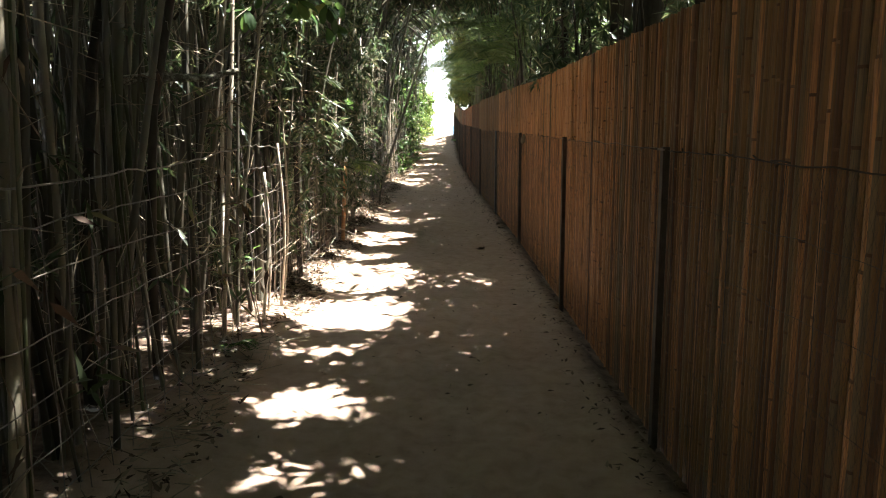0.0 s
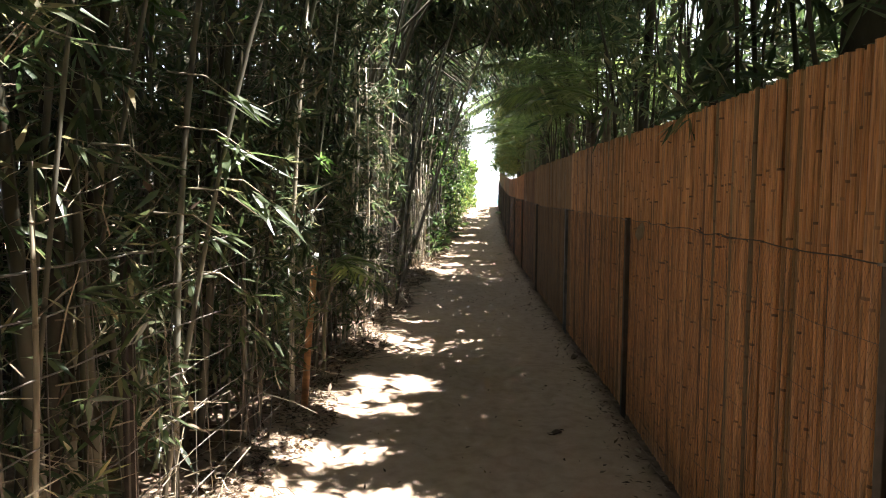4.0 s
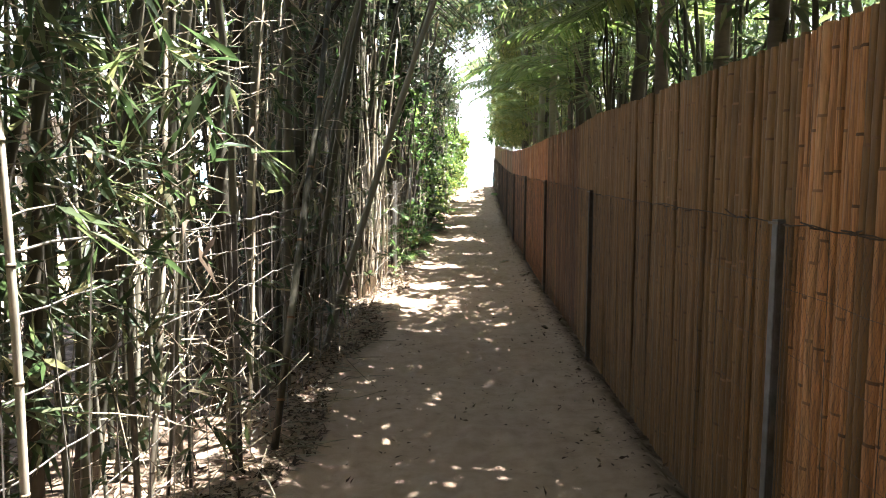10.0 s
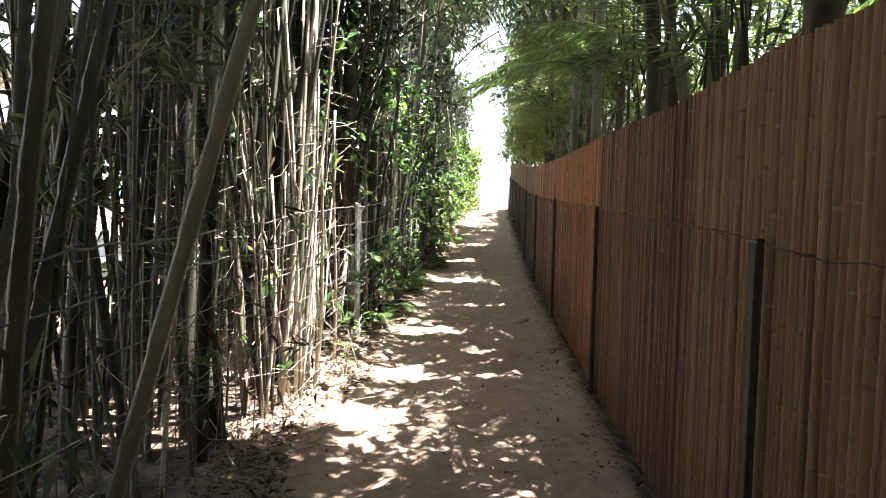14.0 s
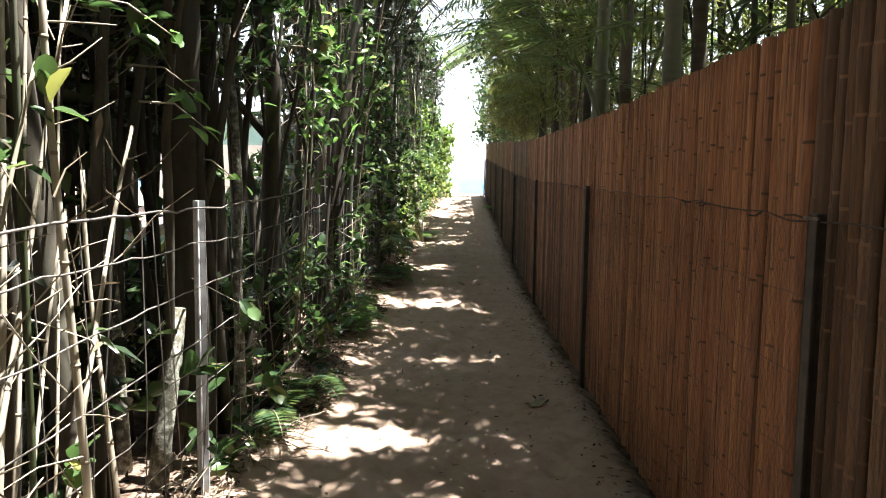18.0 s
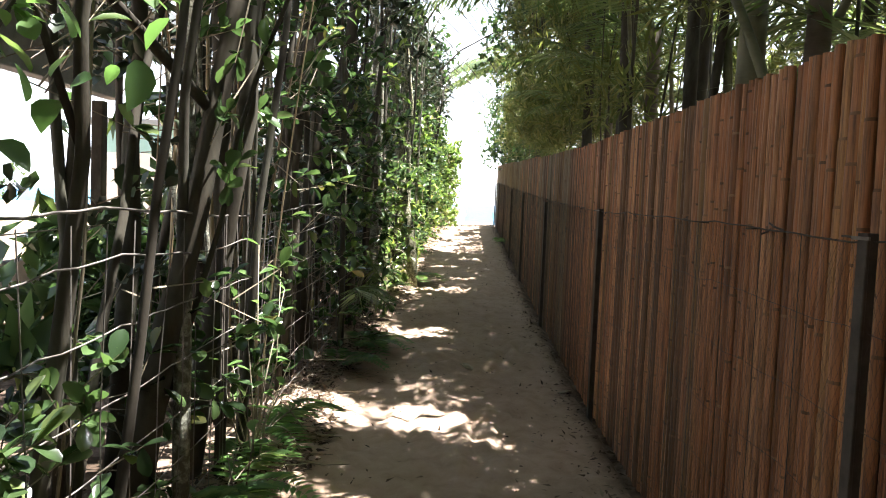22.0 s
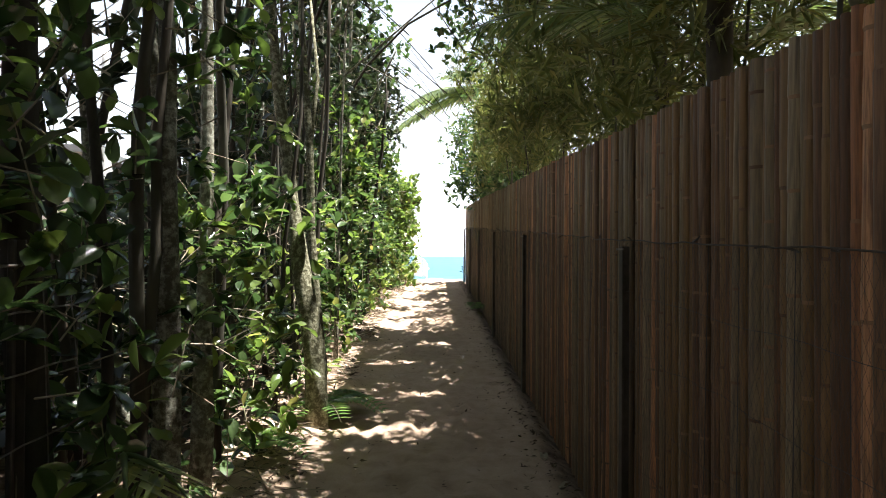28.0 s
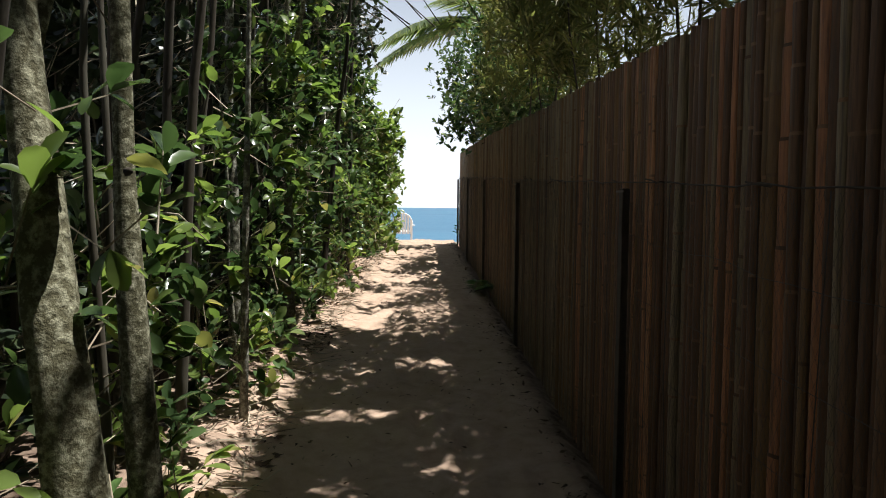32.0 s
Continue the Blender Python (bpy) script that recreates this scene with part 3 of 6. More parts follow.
def pole_meshes(mat, seed):
    out = []
    for k in range(10):
        v, f, slot = pole_mesh(seed + k)
        me = bpy.data.meshes.new("pole")
        me.from_pydata(v, [], f)
        for m in (mat, POLE_NODE, POLE_END):
            me.materials.append(m)
        me.polygons.foreach_set("material_index", slot)
        me.polygons.foreach_set("use_smooth", [True] * (len(f) - 1) + [False])
        me.update()
        out.append(me)
    return out


def cane_tone(y):
    """The share of golden, red, brown, grey and olive canes in the panel at y: real tints plus painted light."""
    # darker mixes before 4.6 and at 17.4-19.8 also hold those panels' shade
    for end, share in ((4.6, (0.2, 0.0, 0.25, 0.1, 0.45)), (10.2, (0.92, 0.0, 0.02, 0.02, 0.04)), (12.86, (0.82, 0.0, 0.04, 0.02, 0.12)), (17.4, (0.0, 0.0, 0.0, 0.03, 0.97)), (19.8, (0.0, 0.03, 0.88, 0.0, 0.09)), (24.2, (0.1, 0.87, 0.03, 0.0, 0.0)),
                       (28.0, (0.08, 0.56, 0.28, 0.0, 0.08)), (31.0, (0.03, 0.07, 0.3, 0.3, 0.3)), (34.0, (0.02, 0.18, 0.5, 0.1, 0.2))):
        if y < end:
            return share
    return (0.0, 0.0, 0.12, 0.75, 0.13)


# ends of stretches, the slender canes' least and most radius, the share of stout ones
CANE_STRETCHES = ((8.0, 0.0085, 0.016, 0.08), (17.0, 0.012, 0.02, 0.4), (19.8, 0.011, 0.019, 0.35), (24.2, 0.0105, 0.0185, 0.16), (60.0, 0.0115, 0.02, 0.24))


def cane_radius(y):
    slender, stout, share = next(s[1:] for s in CANE_STRETCHES if y < s[0])
    return rng.uniform(0.021, 0.03) if rng.uniform() < share else rng.uniform(slender, stout)


def build_bamboo_fence():
    sets = pole_meshes(POLE, 100), pole_meshes(POLE_RED, 120), pole_meshes(POLE_BROWN, 150), pole_meshes(POLE_GREY, 200), pole_meshes(POLE_OLIVE, 170)
    y, panel, bound = FENCE_START, None, 0
    step = 0.0
    while y < FENCE_END:
        if panel is None or y > POST_Y[min(bound, len(POST_Y) - 1)]:
            while bound < len(POST_Y) and y > POST_Y[bound]:
                bound += 1
            panel = thing("bamboo_fence_panel", (float(fence_x(y)), y, float(ground_z(y))), "tall panel of reddish brown bamboo canes tied upright" if y < 25 else "tall panel of weathered grey-brown bamboo canes tied upright",
                          "fence", "bamboo fence panels along the path")
            step = rng.normal(0, 0.005)
            # backing row added behind the canes so that their gaps look shaded
            ys = np.arange(y, min(POST_Y[min(bound, len(POST_Y) - 1)] + 0.02, FENCE_END), 0.034)
            if len(ys) > 1:
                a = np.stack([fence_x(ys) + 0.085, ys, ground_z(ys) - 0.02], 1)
                put("cane_backing", sticks("cane_backing", GAP_SHADE_CANE, a, a + np.stack([0 * ys, 0 * ys, np.interp(ys, FENCE_H_Y, FENCE_H) - 0.005], 1), 0.026, 0.026), panel, kind="stuff")
        r = cane_radius(y)
        y += r * 1.03
        h = float(np.interp(y, FENCE_H_Y, FENCE_H)) + step + rng.normal(0, 0.005) - (rng.uniform(0.01, 0.03) if rng.uniform() < 0.03 else 0)
        me = sets[rng.choice(5, p=cane_tone(y))][rng.integers(10)]
        ob = new("pole", me)
        ob.parent = panel
        flip = rng.uniform() < 0.5
        ob.matrix_basis = Matrix.Translation((float(fence_x(y)) + r * 0.8 + abs(rng.normal(0, 0.005 if y < 17 else 0.007)) - panel.location.x, y - panel.location.y, float(ground_z(y)) - 0.04 + (h + 0.04 if flip else 0) - panel.location.z)) \
            @ pose(0, 0, 0, rng.normal(0, 0.14), rng.normal(0, 0.12), rng.uniform(0, 360)) @ Matrix.Diagonal((r, r, h + 0.04, 1)) \
            @ (pose(0, 0, -0.0, 180) if flip else Matrix.Identity(4))
        y += r * (1.03 + (rng.uniform(0.1, 0.4) if rng.uniform() < (0.06 if y < 17 else 0.14) else 0))


build_bamboo_fence()


def wire_line(name, parent, pts, r, mat=WIRE):
    return put(name, tube_mesh(name, mat, pts, r, 4), parent)


def build_right_wire():
    fence = thing("wire_fence", (1.0, 0.0, 0.0), "dark steel posts carrying wire mesh in front of the bamboo canes", "wire fence")
    for y in POST_Y:
        x, g = float(fence_x(y)) - 0.045, float(ground_z(y))
        top = 1.40 if y < 28 else 1.36
        bm = bmesh.new()
        box(bm, (0.01, 0.036, top + 0.15), (x - 0.012, y, g + (top - 0.15) / 2), 0.1, 0.002)
        box(bm, (0.03, 0.012, top + 0.15), (x + 0.004, y, g + (top - 0.15) / 2), 0.1, 0.002)
        post = part("post", bm, BLUE_STEEL if 12 < y < 14 else STEEL, fence, "dull bluish galvanised post" if 12 < y < 14 else "")
        bm = bmesh.new()
        box(bm, (0.006, 0.05, 0.008), (x - 0.02, y, g + top - 0.012), 0.3)
        part("tie_clip", bm, WIRE, post)
    ys = np.arange(FENCE_START, FENCE_END - 0.1, 0.16)
    for k, h in enumerate((0.12, 0.3, 0.5, 0.72, 0.95, 1.17, 1.385)):
        pts = np.stack([fence_x(ys) - 0.038 + rng.normal(0, 0.004, len(ys)), ys, ground_z(ys) + h + rng.normal(0, 0.005, len(ys))], 1)
        wire_line("wire", fence, pts, 0.0024 if k == 6 else 0.0009, DARK_WIRE if k == 6 else NETTING)
    ys = np.arange(FENCE_START, FENCE_END - 0.1, 0.3)
    a = np.stack([fence_x(ys) - 0.037, ys + rng.normal(0, 0.01, len(ys)), ground_z(ys) + 0.1], 1)
    put("wire_mesh", sticks("wire_mesh", NETTING, a, a + np.stack([rng.normal(0, 0.006, len(ys)), rng.normal(0, 0.03, len(ys)), np.full(len(ys), 1.28)], 1), 0.0014, 0.0014, 0.006), fence, kind="stuff")
    # wire netting tied over the lower canes
    for slant in (-1, 1):
        ys = np.arange(FENCE_START, FENCE_END - 0.9, 0.03)
        a = np.stack([fence_x(ys) - 0.034, ys + 0.4 * (1 - slant), ground_z(ys) + 0.03], 1)
        yb = a[:, 1] + 0.8 * slant
        b = np.stack([fence_x(yb) - 0.034 + rng.normal(0, 0.003, len(ys)), yb, ground_z(yb) + 1.38], 1)
        put("wire_netting", sticks("wire_netting", NETTING, a, b, 0.00036, 0.00036), fence, kind="stuff")
    # twisted tie wires left sticking out along the top strand
    ys = rng.uniform(0, 45, 150)
    a = np.stack([fence_x(ys) - 0.035, ys, ground_z(ys) + 1.385], 1)
    put("tie_wire", sticks("tie_wire", DARK_WIRE, a, a + np.stack([rng.uniform(-0.03, 0.0, 150), rng.choice((-1, 1), 150) * rng.uniform(0.03, 0.09, 150), rng.normal(0.004, 0.012, 150)], 1), 0.004, 0.003, 0.05), fence, kind="stuff")


build_right_wire()
LEFT_POSTS = [(0.6, -1.42), (6.9, -1.35), (13.8, -1.3), (20.86, -1.28), (24.6, -1.3), (28.6, -1.35)]


def build_left_wire():
    fence = thing("wire_fence", (-1.3, 0.0, 0.0), "sagging rusty field wire fence overgrown by the hedge", "wire fence")
    for i, (y, x) in enumerate(LEFT_POSTS):
        g = float(ground_at(x, y))
        bm = bmesh.new()
        top = 1.28
        box(bm, (0.05, 0.01, top + 0.2), (x, y, g + top / 2 - 0.1), 0.2, 0.002)
        box(bm, (0.01, 0.03, top + 0.2), (x, y - 0.02, g + top / 2 - 0.1), 0.2, 0.002)
        part("post", bm, PALE_STEEL if i == 3 else STEEL, fence, "pale galvanised post" if i == 3 else "")
    end = 29.0
    ys = np.arange(-3, end, 0.11)
    px, py = [p[1] for p in LEFT_POSTS], [p[0] for p in LEFT_POSTS]
    for k, h in enumerate((0.15, 0.33, 0.52, 0.72, 0.93, 1.12, 1.27)):
        sag = rng.normal(0, 0.02, len(ys))
        wob = np.sin(ys * 1.7 + k) * 0.02 + np.convolve(rng.normal(0, 0.03, len(ys)), np.ones(9) / 9, "same")
        pts = np.stack([np.interp(ys, py, px) + wob + 0.03, ys, ground_z(ys) + 0.06 + h + wob + sag * 0.15], 1)
        wire_line("wire", fence, pts, 0.0042 if k == 6 else 0.0032)
    ys = np.arange(-3, end, 0.19)
    a = np.stack([np.interp(ys, py, px) + 0.03, ys, ground_z(ys) + 0.12], 1)
    put("wire_mesh", sticks("wire_mesh", WIRE, a, a + np.stack([rng.normal(0, 0.02, len(ys)), rng.normal(0, 0.05, len(ys)), np.full(len(ys), 1.2)], 1), 0.0026, 0.0026, 0.015), fence, kind="stuff")


build_left_wire()

# ---- the overgrown side: bamboo clumps, then broad-leaved hedge ----
rng = np.random.default_rng(51)


def culm_mesh(seed, sides=5, mat=CULM):
    r = np.random.default_rng(seed)
    n = 17
    zs = np.linspace(0, 1, n)
    lean = r.normal(0, 0.04, 2)
    bend = r.normal(0, 0.09, 2)
    pts, rad = [], []
    for i, z in enumerate(zs):
        c = lean * z + bend * z ** 3
        for dz, k in ((-0.004, 0.95), (0.002, 1.1)):
            pts.append((c[0], c[1], z + dz))
            rad.append((1 - 0.55 * z) * k)
    v, f = tube(np.array(pts), 1.0, sides)
    v = np.array(v)
    cen = np.concatenate([np.repeat(np.array(pts), sides, 0), pts[:1], pts[-1:]])
    rr = np.concatenate([np.repeat(rad, sides), [0, 0]])
    # the canes are about 200 times as tall as thick
    v = cen + (v - cen) * rr[:, None] * 0.005
    me = bpy.data.meshes.new("culm")
    me.from_pydata([tuple(x) for x in v], [], [tuple(dict.fromkeys(q)) for q in f])
    me.materials.append(mat)
    me.polygons.foreach_set("use_smooth", np.full(len(me.polygons), True))
    me.update()
    return me


CULMS = [culm_mesh(300 + k) for k in range(14)]


def culms_for(clump, ys, xs, tall, thick, lean=4.6, meshes=CULMS):
    for y, x in zip(ys, xs):
        h = tall * rng.uniform(0.75, 1.1)
        ob = new("culm", meshes[rng.integers(len(meshes))])
        ob.parent = clump
        k = thick * (0.45 + 1.3 * rng.uniform() ** 1.8) / 0.005
        ob.matrix_basis = Matrix.Translation((x - clump.location.x, y - clump.location.y, float(ground_at(x, y)) - 0.08 - clump.location.z)) \
            @ pose(0, 0, 0, rng.normal(0, lean), rng.normal(0.8, lean), 0) @ pose(0, 0, 0, 0, 0, rng.uniform(0, 360)) @ Matrix.Diagonal((k, k, h, 1))


def bamboo_clump(y0, y1, low, high, count, dead, label, top=5.5):
    """low, high: leafiness under and above 2 m; dead: how many bare twigs."""
    reseed(y0, 1)
    ym = (y0 + y1) / 2
    clump = thing("bamboo_clump", (float(hedge_x(ym)) - 0.4, ym, float(ground_z(ym))), label, "bamboo", "bamboo clumps along the path")
    ys = rng.uniform(y0, y1, count)
    depth = 1.0 - np.sqrt(rng.uniform(0, 1, count))
    xs = hedge_x(ys) - 0.12 - depth * 1.7
    culms_for(clump, ys, xs, top, 0.019)
    span = y1 - y0

    def spread(n, z0, z1, deep, face):
        y = rng.uniform(y0 - 0.15, y1 + 0.15, n)
        z = rng.uniform(z0, z1, n)
        lump = 0.22 * np.sin(2.9 * y + 1.3 * z) + 0.15 * np.sin(5.3 * y - 3.1 * z + 2)
        out = face + lump + 0.10 * np.clip(z - 2.0, 0, 4)
        x = hedge_x(y) + out - rng.uniform(0, 1, n) ** 1.5 * deep
        return np.stack([x, y, z + ground_z(y)], 1)
    n_low, n_high = int(420 * low * span), int(760 * high * span)
    p = np.concatenate([spread(n_low, 0.35, 2.0, 0.9, -0.08), spread(n_high, 2.2 if y0 < 5.5 else 1.9, top, 1.5, -0.02)])
    p = p[shading(p, high < 0.8)]
    w = rng.normal(0, 0.7, p.shape) + (0.55, 0, -0.1)
    near = p[:, 2] < 2.9
    for shape, ok in ((BLADE, near), (KITE, ~near)):
        lp, lw, ls = sprays(p[ok], w[ok], 7, 0.55, 0.13)
        put("foliage", leaves("foliage", BAMBOO_LEAF, lp, lw, ls, 0.16, shape), clump, "long narrow green bamboo leaves", "stuff")
    q = p + np.stack([-rng.uniform(0.1, 0.5, len(p)), rng.normal(0, 0.2, len(p)), rng.normal(-0.1, 0.15, len(p))], 1)
    keep = rng.uniform(size=len(p)) < 0.55
    put("brushwood", sticks("brushwood", TWIG, q[keep], p[keep], 0.003, 0.0012), clump, kind="stuff")
    # dead side shoots, stiff and criss-cross, before the canes
    m = int(dead * span)
    a = spread(m, 0.15, 2.6, 0.55, -0.1)
    way = unit(rng.normal(0, 1, (m, 3)) * (0.5, 1.0, 0.55) + (0.35, 0, 0.12))
    put("dead_brushwood", sticks("dead_brushwood", TWIG, a, a + way * rng.uniform(0.08, 0.42, (m, 1)), 0.0032, 0.0015, 0.05), clump, kind="stuff")
    k = int(26 * span)
    dp = spread(k, 0.05, 1.8, 0.6, 0.0)
    put("withered_foliage", leaves("withered_foliage", DRY_LEAF, dp, rng.normal(0, 0.5, dp.shape) - (0, 0, 0.7), rng.uniform(0.08, 0.16, k), 0.2, BLADE), clump, kind="stuff")
    return clump


for i, (y0, low, high, count, dead) in enumerate([(-2.6, 0.15, 1.4, 34, 130), (-1.2, 0.12, 1.5, 36, 130), (0.2, 0.10, 1.6, 46, 140), (1.6, 0.06, 1.5, 46, 120), (3.0, 0.06, 1.0, 44, 120), (4.4, 0.1, 1.0, 44, 130),
                                                  (5.8, 0.35, 1.2, 40, 170), (7.2, 1.1, 1.2, 34, 160), (8.6, 1.2, 1.1, 32, 180), (10.0, 1.2, 1.0, 30, 220), (11.4, 0.9, 0.8, 32, 240), (12.8, 0.35, 0.6, 32, 300),
                                                  (14.2, 0.14, 0.5, 32, 260), (15.6, 0.12, 0.5, 34, 200), (17.0, 0.1, 0.5, 34, 150), (18.4, 0.12, 0.5, 32, 130)]):
    bamboo_clump(y0, y0 + 1.4, low, high, count, dead,
                 "dense bamboo clump with leafy sprays over tan canes" if low > 0.3 else "dense dark bamboo clump of bare canes leafy above")


def thicket(y0, y1, x0, x1, z1, n, mat=DEEP_LEAF, name="thicket", label="dark dense thicket of foliage behind the bamboo", z0=0.1):
    t = thing(name, ((x0 + x1) / 2, (y0 + y1) / 2, float(ground_z((y0 + y1) / 2))), label, "thicket")
    y, x, z = rng.uniform(y0, y1, n), rng.uniform(x0, x1, n), rng.uniform(z0, z1, n)
    p = np.stack([x, y, z + ground_z(y)], 1)
    lp, lw, ls = sprays(p, rng.normal(0, 1, p.shape), 6, 0.6, 0.22)
    put("foliage", leaves("foliage", mat, lp, lw, ls, 0.45 if mat in (BROAD_LEAF, DEEP_BROAD) else 0.25), t, kind="stuff")
    m = n // 20
    a = np.stack([rng.uniform(x0, x1, m), rng.uniform(y0, y1, m), np.zeros(m)], 1)
    a[:, 2] = ground_z(a[:, 1])
    put("undergrowth", sticks("undergrowth", DARK_BARK, a, a + np.stack([rng.normal(0, 0.3, m), rng.normal(0, 0.3, m), np.full(m, z1 * 0.9)], 1), 0.03, 0.012, 0.02), t, kind="stuff")
    return t


# these take the darkened leaf, so the shade behind the canes is coloured in
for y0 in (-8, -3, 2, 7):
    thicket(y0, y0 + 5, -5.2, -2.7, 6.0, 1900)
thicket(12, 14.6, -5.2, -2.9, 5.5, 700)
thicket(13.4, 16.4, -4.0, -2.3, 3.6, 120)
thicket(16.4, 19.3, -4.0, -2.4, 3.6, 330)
thicket(19.4, 22.6, -3.2, -1.9, 3.4, 420, BROAD_LEAF, "thicket", "open thicket of leafy branches behind the trunks")
# boughs in the shade-darkened broad leaf
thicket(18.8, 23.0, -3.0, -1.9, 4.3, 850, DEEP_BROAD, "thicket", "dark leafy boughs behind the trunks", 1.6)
thicket(21.6, 24.4, -3.2, -2.0, 0.9, 200, BROAD_LEAF, "thicket", "low thicket of leafy branches behind the trunks")
thicket(26.0, 29.5, -3.4, -2.1, 1.1, 500, BROAD_LEAF, "thicket", "dark dense thicket of foliage behind the hedge")
thicket(26.4, 29.5, -3.4, -2.1, 4.2, 80, BROAD_LEAF, "thicket", "open thicket of leafy branches behind the trunks")
for y0, top, n in ((29.5, 1.3, 420), (33.0, 1.6, 500), (36.5, 3.6, 1300), (40.0, 2.7, 900)):
    thicket(y0, y0 + 3.5, -3.6, -2.2, top, n, BROAD_LEAF, "thicket", "dark dense thicket of foliage behind the hedge")
# darkened broad leaf again, to paint the depth behind the hedge
thicket(34.9, 37.3, -3.4, -2.0, 3.1, 380, DEEP_BROAD, "thicket", "dark leafy boughs behind the hedge", 1.3)
# behind the start of the walk: unseen thicket, added to keep light out
thicket(-9, -6.5, -3, 3, 5, 2200)
# the garden behind the bamboo fence
for y0 in range(2, 34, 4):
    thicket(y0, y0 + 4, 2.7, 4.4, 5.0 if y0 < 24 else 4.0, 600 if y0 < 12 else 400 if y0 < 18 else 480 if y0 < 24 else 190, BAMBOO_LEAF if y0 < 24 else FINE_LEAF, "thicket", "tall green thicket in the garden behind the fence")
# deeper row in the darkened leaf, its shade part of the colour
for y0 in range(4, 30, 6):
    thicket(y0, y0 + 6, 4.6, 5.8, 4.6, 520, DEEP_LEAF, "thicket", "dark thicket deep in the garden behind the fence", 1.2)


def stem_points(x, y, tall, lean=0.06, wiggle=0.035, n=9):
    z = np.linspace(0, 1, n)
    a, b = rng.normal(0, lean, 2)
    w = np.cumsum(rng.normal(0, wiggle, (n, 2)), 0) * z[:, None]
    return np.stack([x + a * z * tall + w[:, 0], y + b * z * tall + w[:, 1], float(ground_at(x, y)) - 0.08 + z * tall], 1)


def broad_shrub(y0, y1, low, high, stems, size, label, top=4.2, deep=1.0, face=0.0, mat=None, pale=0.3, low_top=2.1):
    reseed(y0, 2)
    ym = (y0 + y1) / 2
    s = thing("hedge_shrub", (float(hedge_x(ym)) - 0.4, ym, float(ground_z(ym))), label, "hedge", "broad-leaved hedge along the path")
    for k in range(stems):
        y = rng.uniform(y0, y1)
        x = float(hedge_x(y)) - 0.1 - rng.uniform(0, 1) ** 1.3 * 0.9
        r = rng.uniform(0.012, 0.04)
        put("stem", tube_mesh("stem", BARK if rng.uniform() < pale else DARK_BARK, stem_points(x, y, top * rng.uniform(0.7, 1.0)), np.linspace(r, r * 0.45, 9), 7, 0.06), s)
    span = y1 - y0

    def spread(n, z0, z1):
        y, z = rng.uniform(y0 - 0.2, y1 + 0.2, n), rng.uniform(z0, z1, n)
        lump = 0.16 * np.sin(3.3 * y + 2.1 * z) + 0.12 * np.sin(6.1 * y - 4.1 * z + 1)
        x = hedge_x(y) + face + lump - rng.uniform(0, 1, n) ** 1.6 * deep
        return np.stack([x, y, z + ground_z(y)], 1)
    p = np.concatenate([spread(int(215 * low * span * (low_top / 2.1)), 0.15, low_top), spread(int(330 * high * span), 2.0, top)])
    p = p[shading(p, y0 < 20.5 or 28 < y0 < 34) | (p[:, 2] < 2.0)]
    n = len(p)
    w = unit(rng.normal(0, 0.5, p.shape) + (0.5, 0, 0.25))
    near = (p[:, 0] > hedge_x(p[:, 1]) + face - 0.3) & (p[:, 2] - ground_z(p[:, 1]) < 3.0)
    # some outer leaves take the lighter SEA_LEAF colour to read as sunlit
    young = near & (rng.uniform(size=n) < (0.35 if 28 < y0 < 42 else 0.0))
    # leaves off the outer face get the darkened copy as painted shade
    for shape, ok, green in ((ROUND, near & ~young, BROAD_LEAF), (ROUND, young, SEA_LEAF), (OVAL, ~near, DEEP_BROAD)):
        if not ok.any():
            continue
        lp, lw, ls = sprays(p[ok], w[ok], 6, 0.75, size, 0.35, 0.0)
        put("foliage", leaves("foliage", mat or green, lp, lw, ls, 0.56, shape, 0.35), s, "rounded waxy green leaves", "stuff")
    put("brushwood", sticks("brushwood", TWIG, p - w * rng.uniform(0.1, 0.45, (n, 1)) - (0.05, 0, 0.05), p, 0.004, 0.002), s, kind="stuff")
    return s


def dark_tree(x, y, r, tall, lean=0.05, name="tree", label="dark slender trunk rising through the hedge", mat=DARK_BARK, fork=True):
    t = thing(name, (x, y, float(ground_at(x, y))), label, "tree")
    pts = stem_points(x, y, tall, lean, 0.05 if lean > 0.02 else 0.015, 12)
    put("trunk", tube_mesh("trunk", mat, pts, r * (0.42 + 0.75 * (1 - np.linspace(0, 1, 12)) ** (1.0 if mat is DARK_BARK else 2.2)), 10, 0.09), t)
    if fork:
        for k in range(1):
            i = rng.integers(4, 9)
            e = pts[i] + (rng.normal(0, 0.5), rng.normal(0, 0.6), rng.uniform(0.9, 1.8))
            mid = (pts[i] + e) / 2 + rng.normal(0, 0.08, 3)
            put("limb", tube_mesh("limb", mat, np.array([pts[i], mid, e]), [r * 0.5, r * 0.4, r * 0.2], 7), t)
    return t


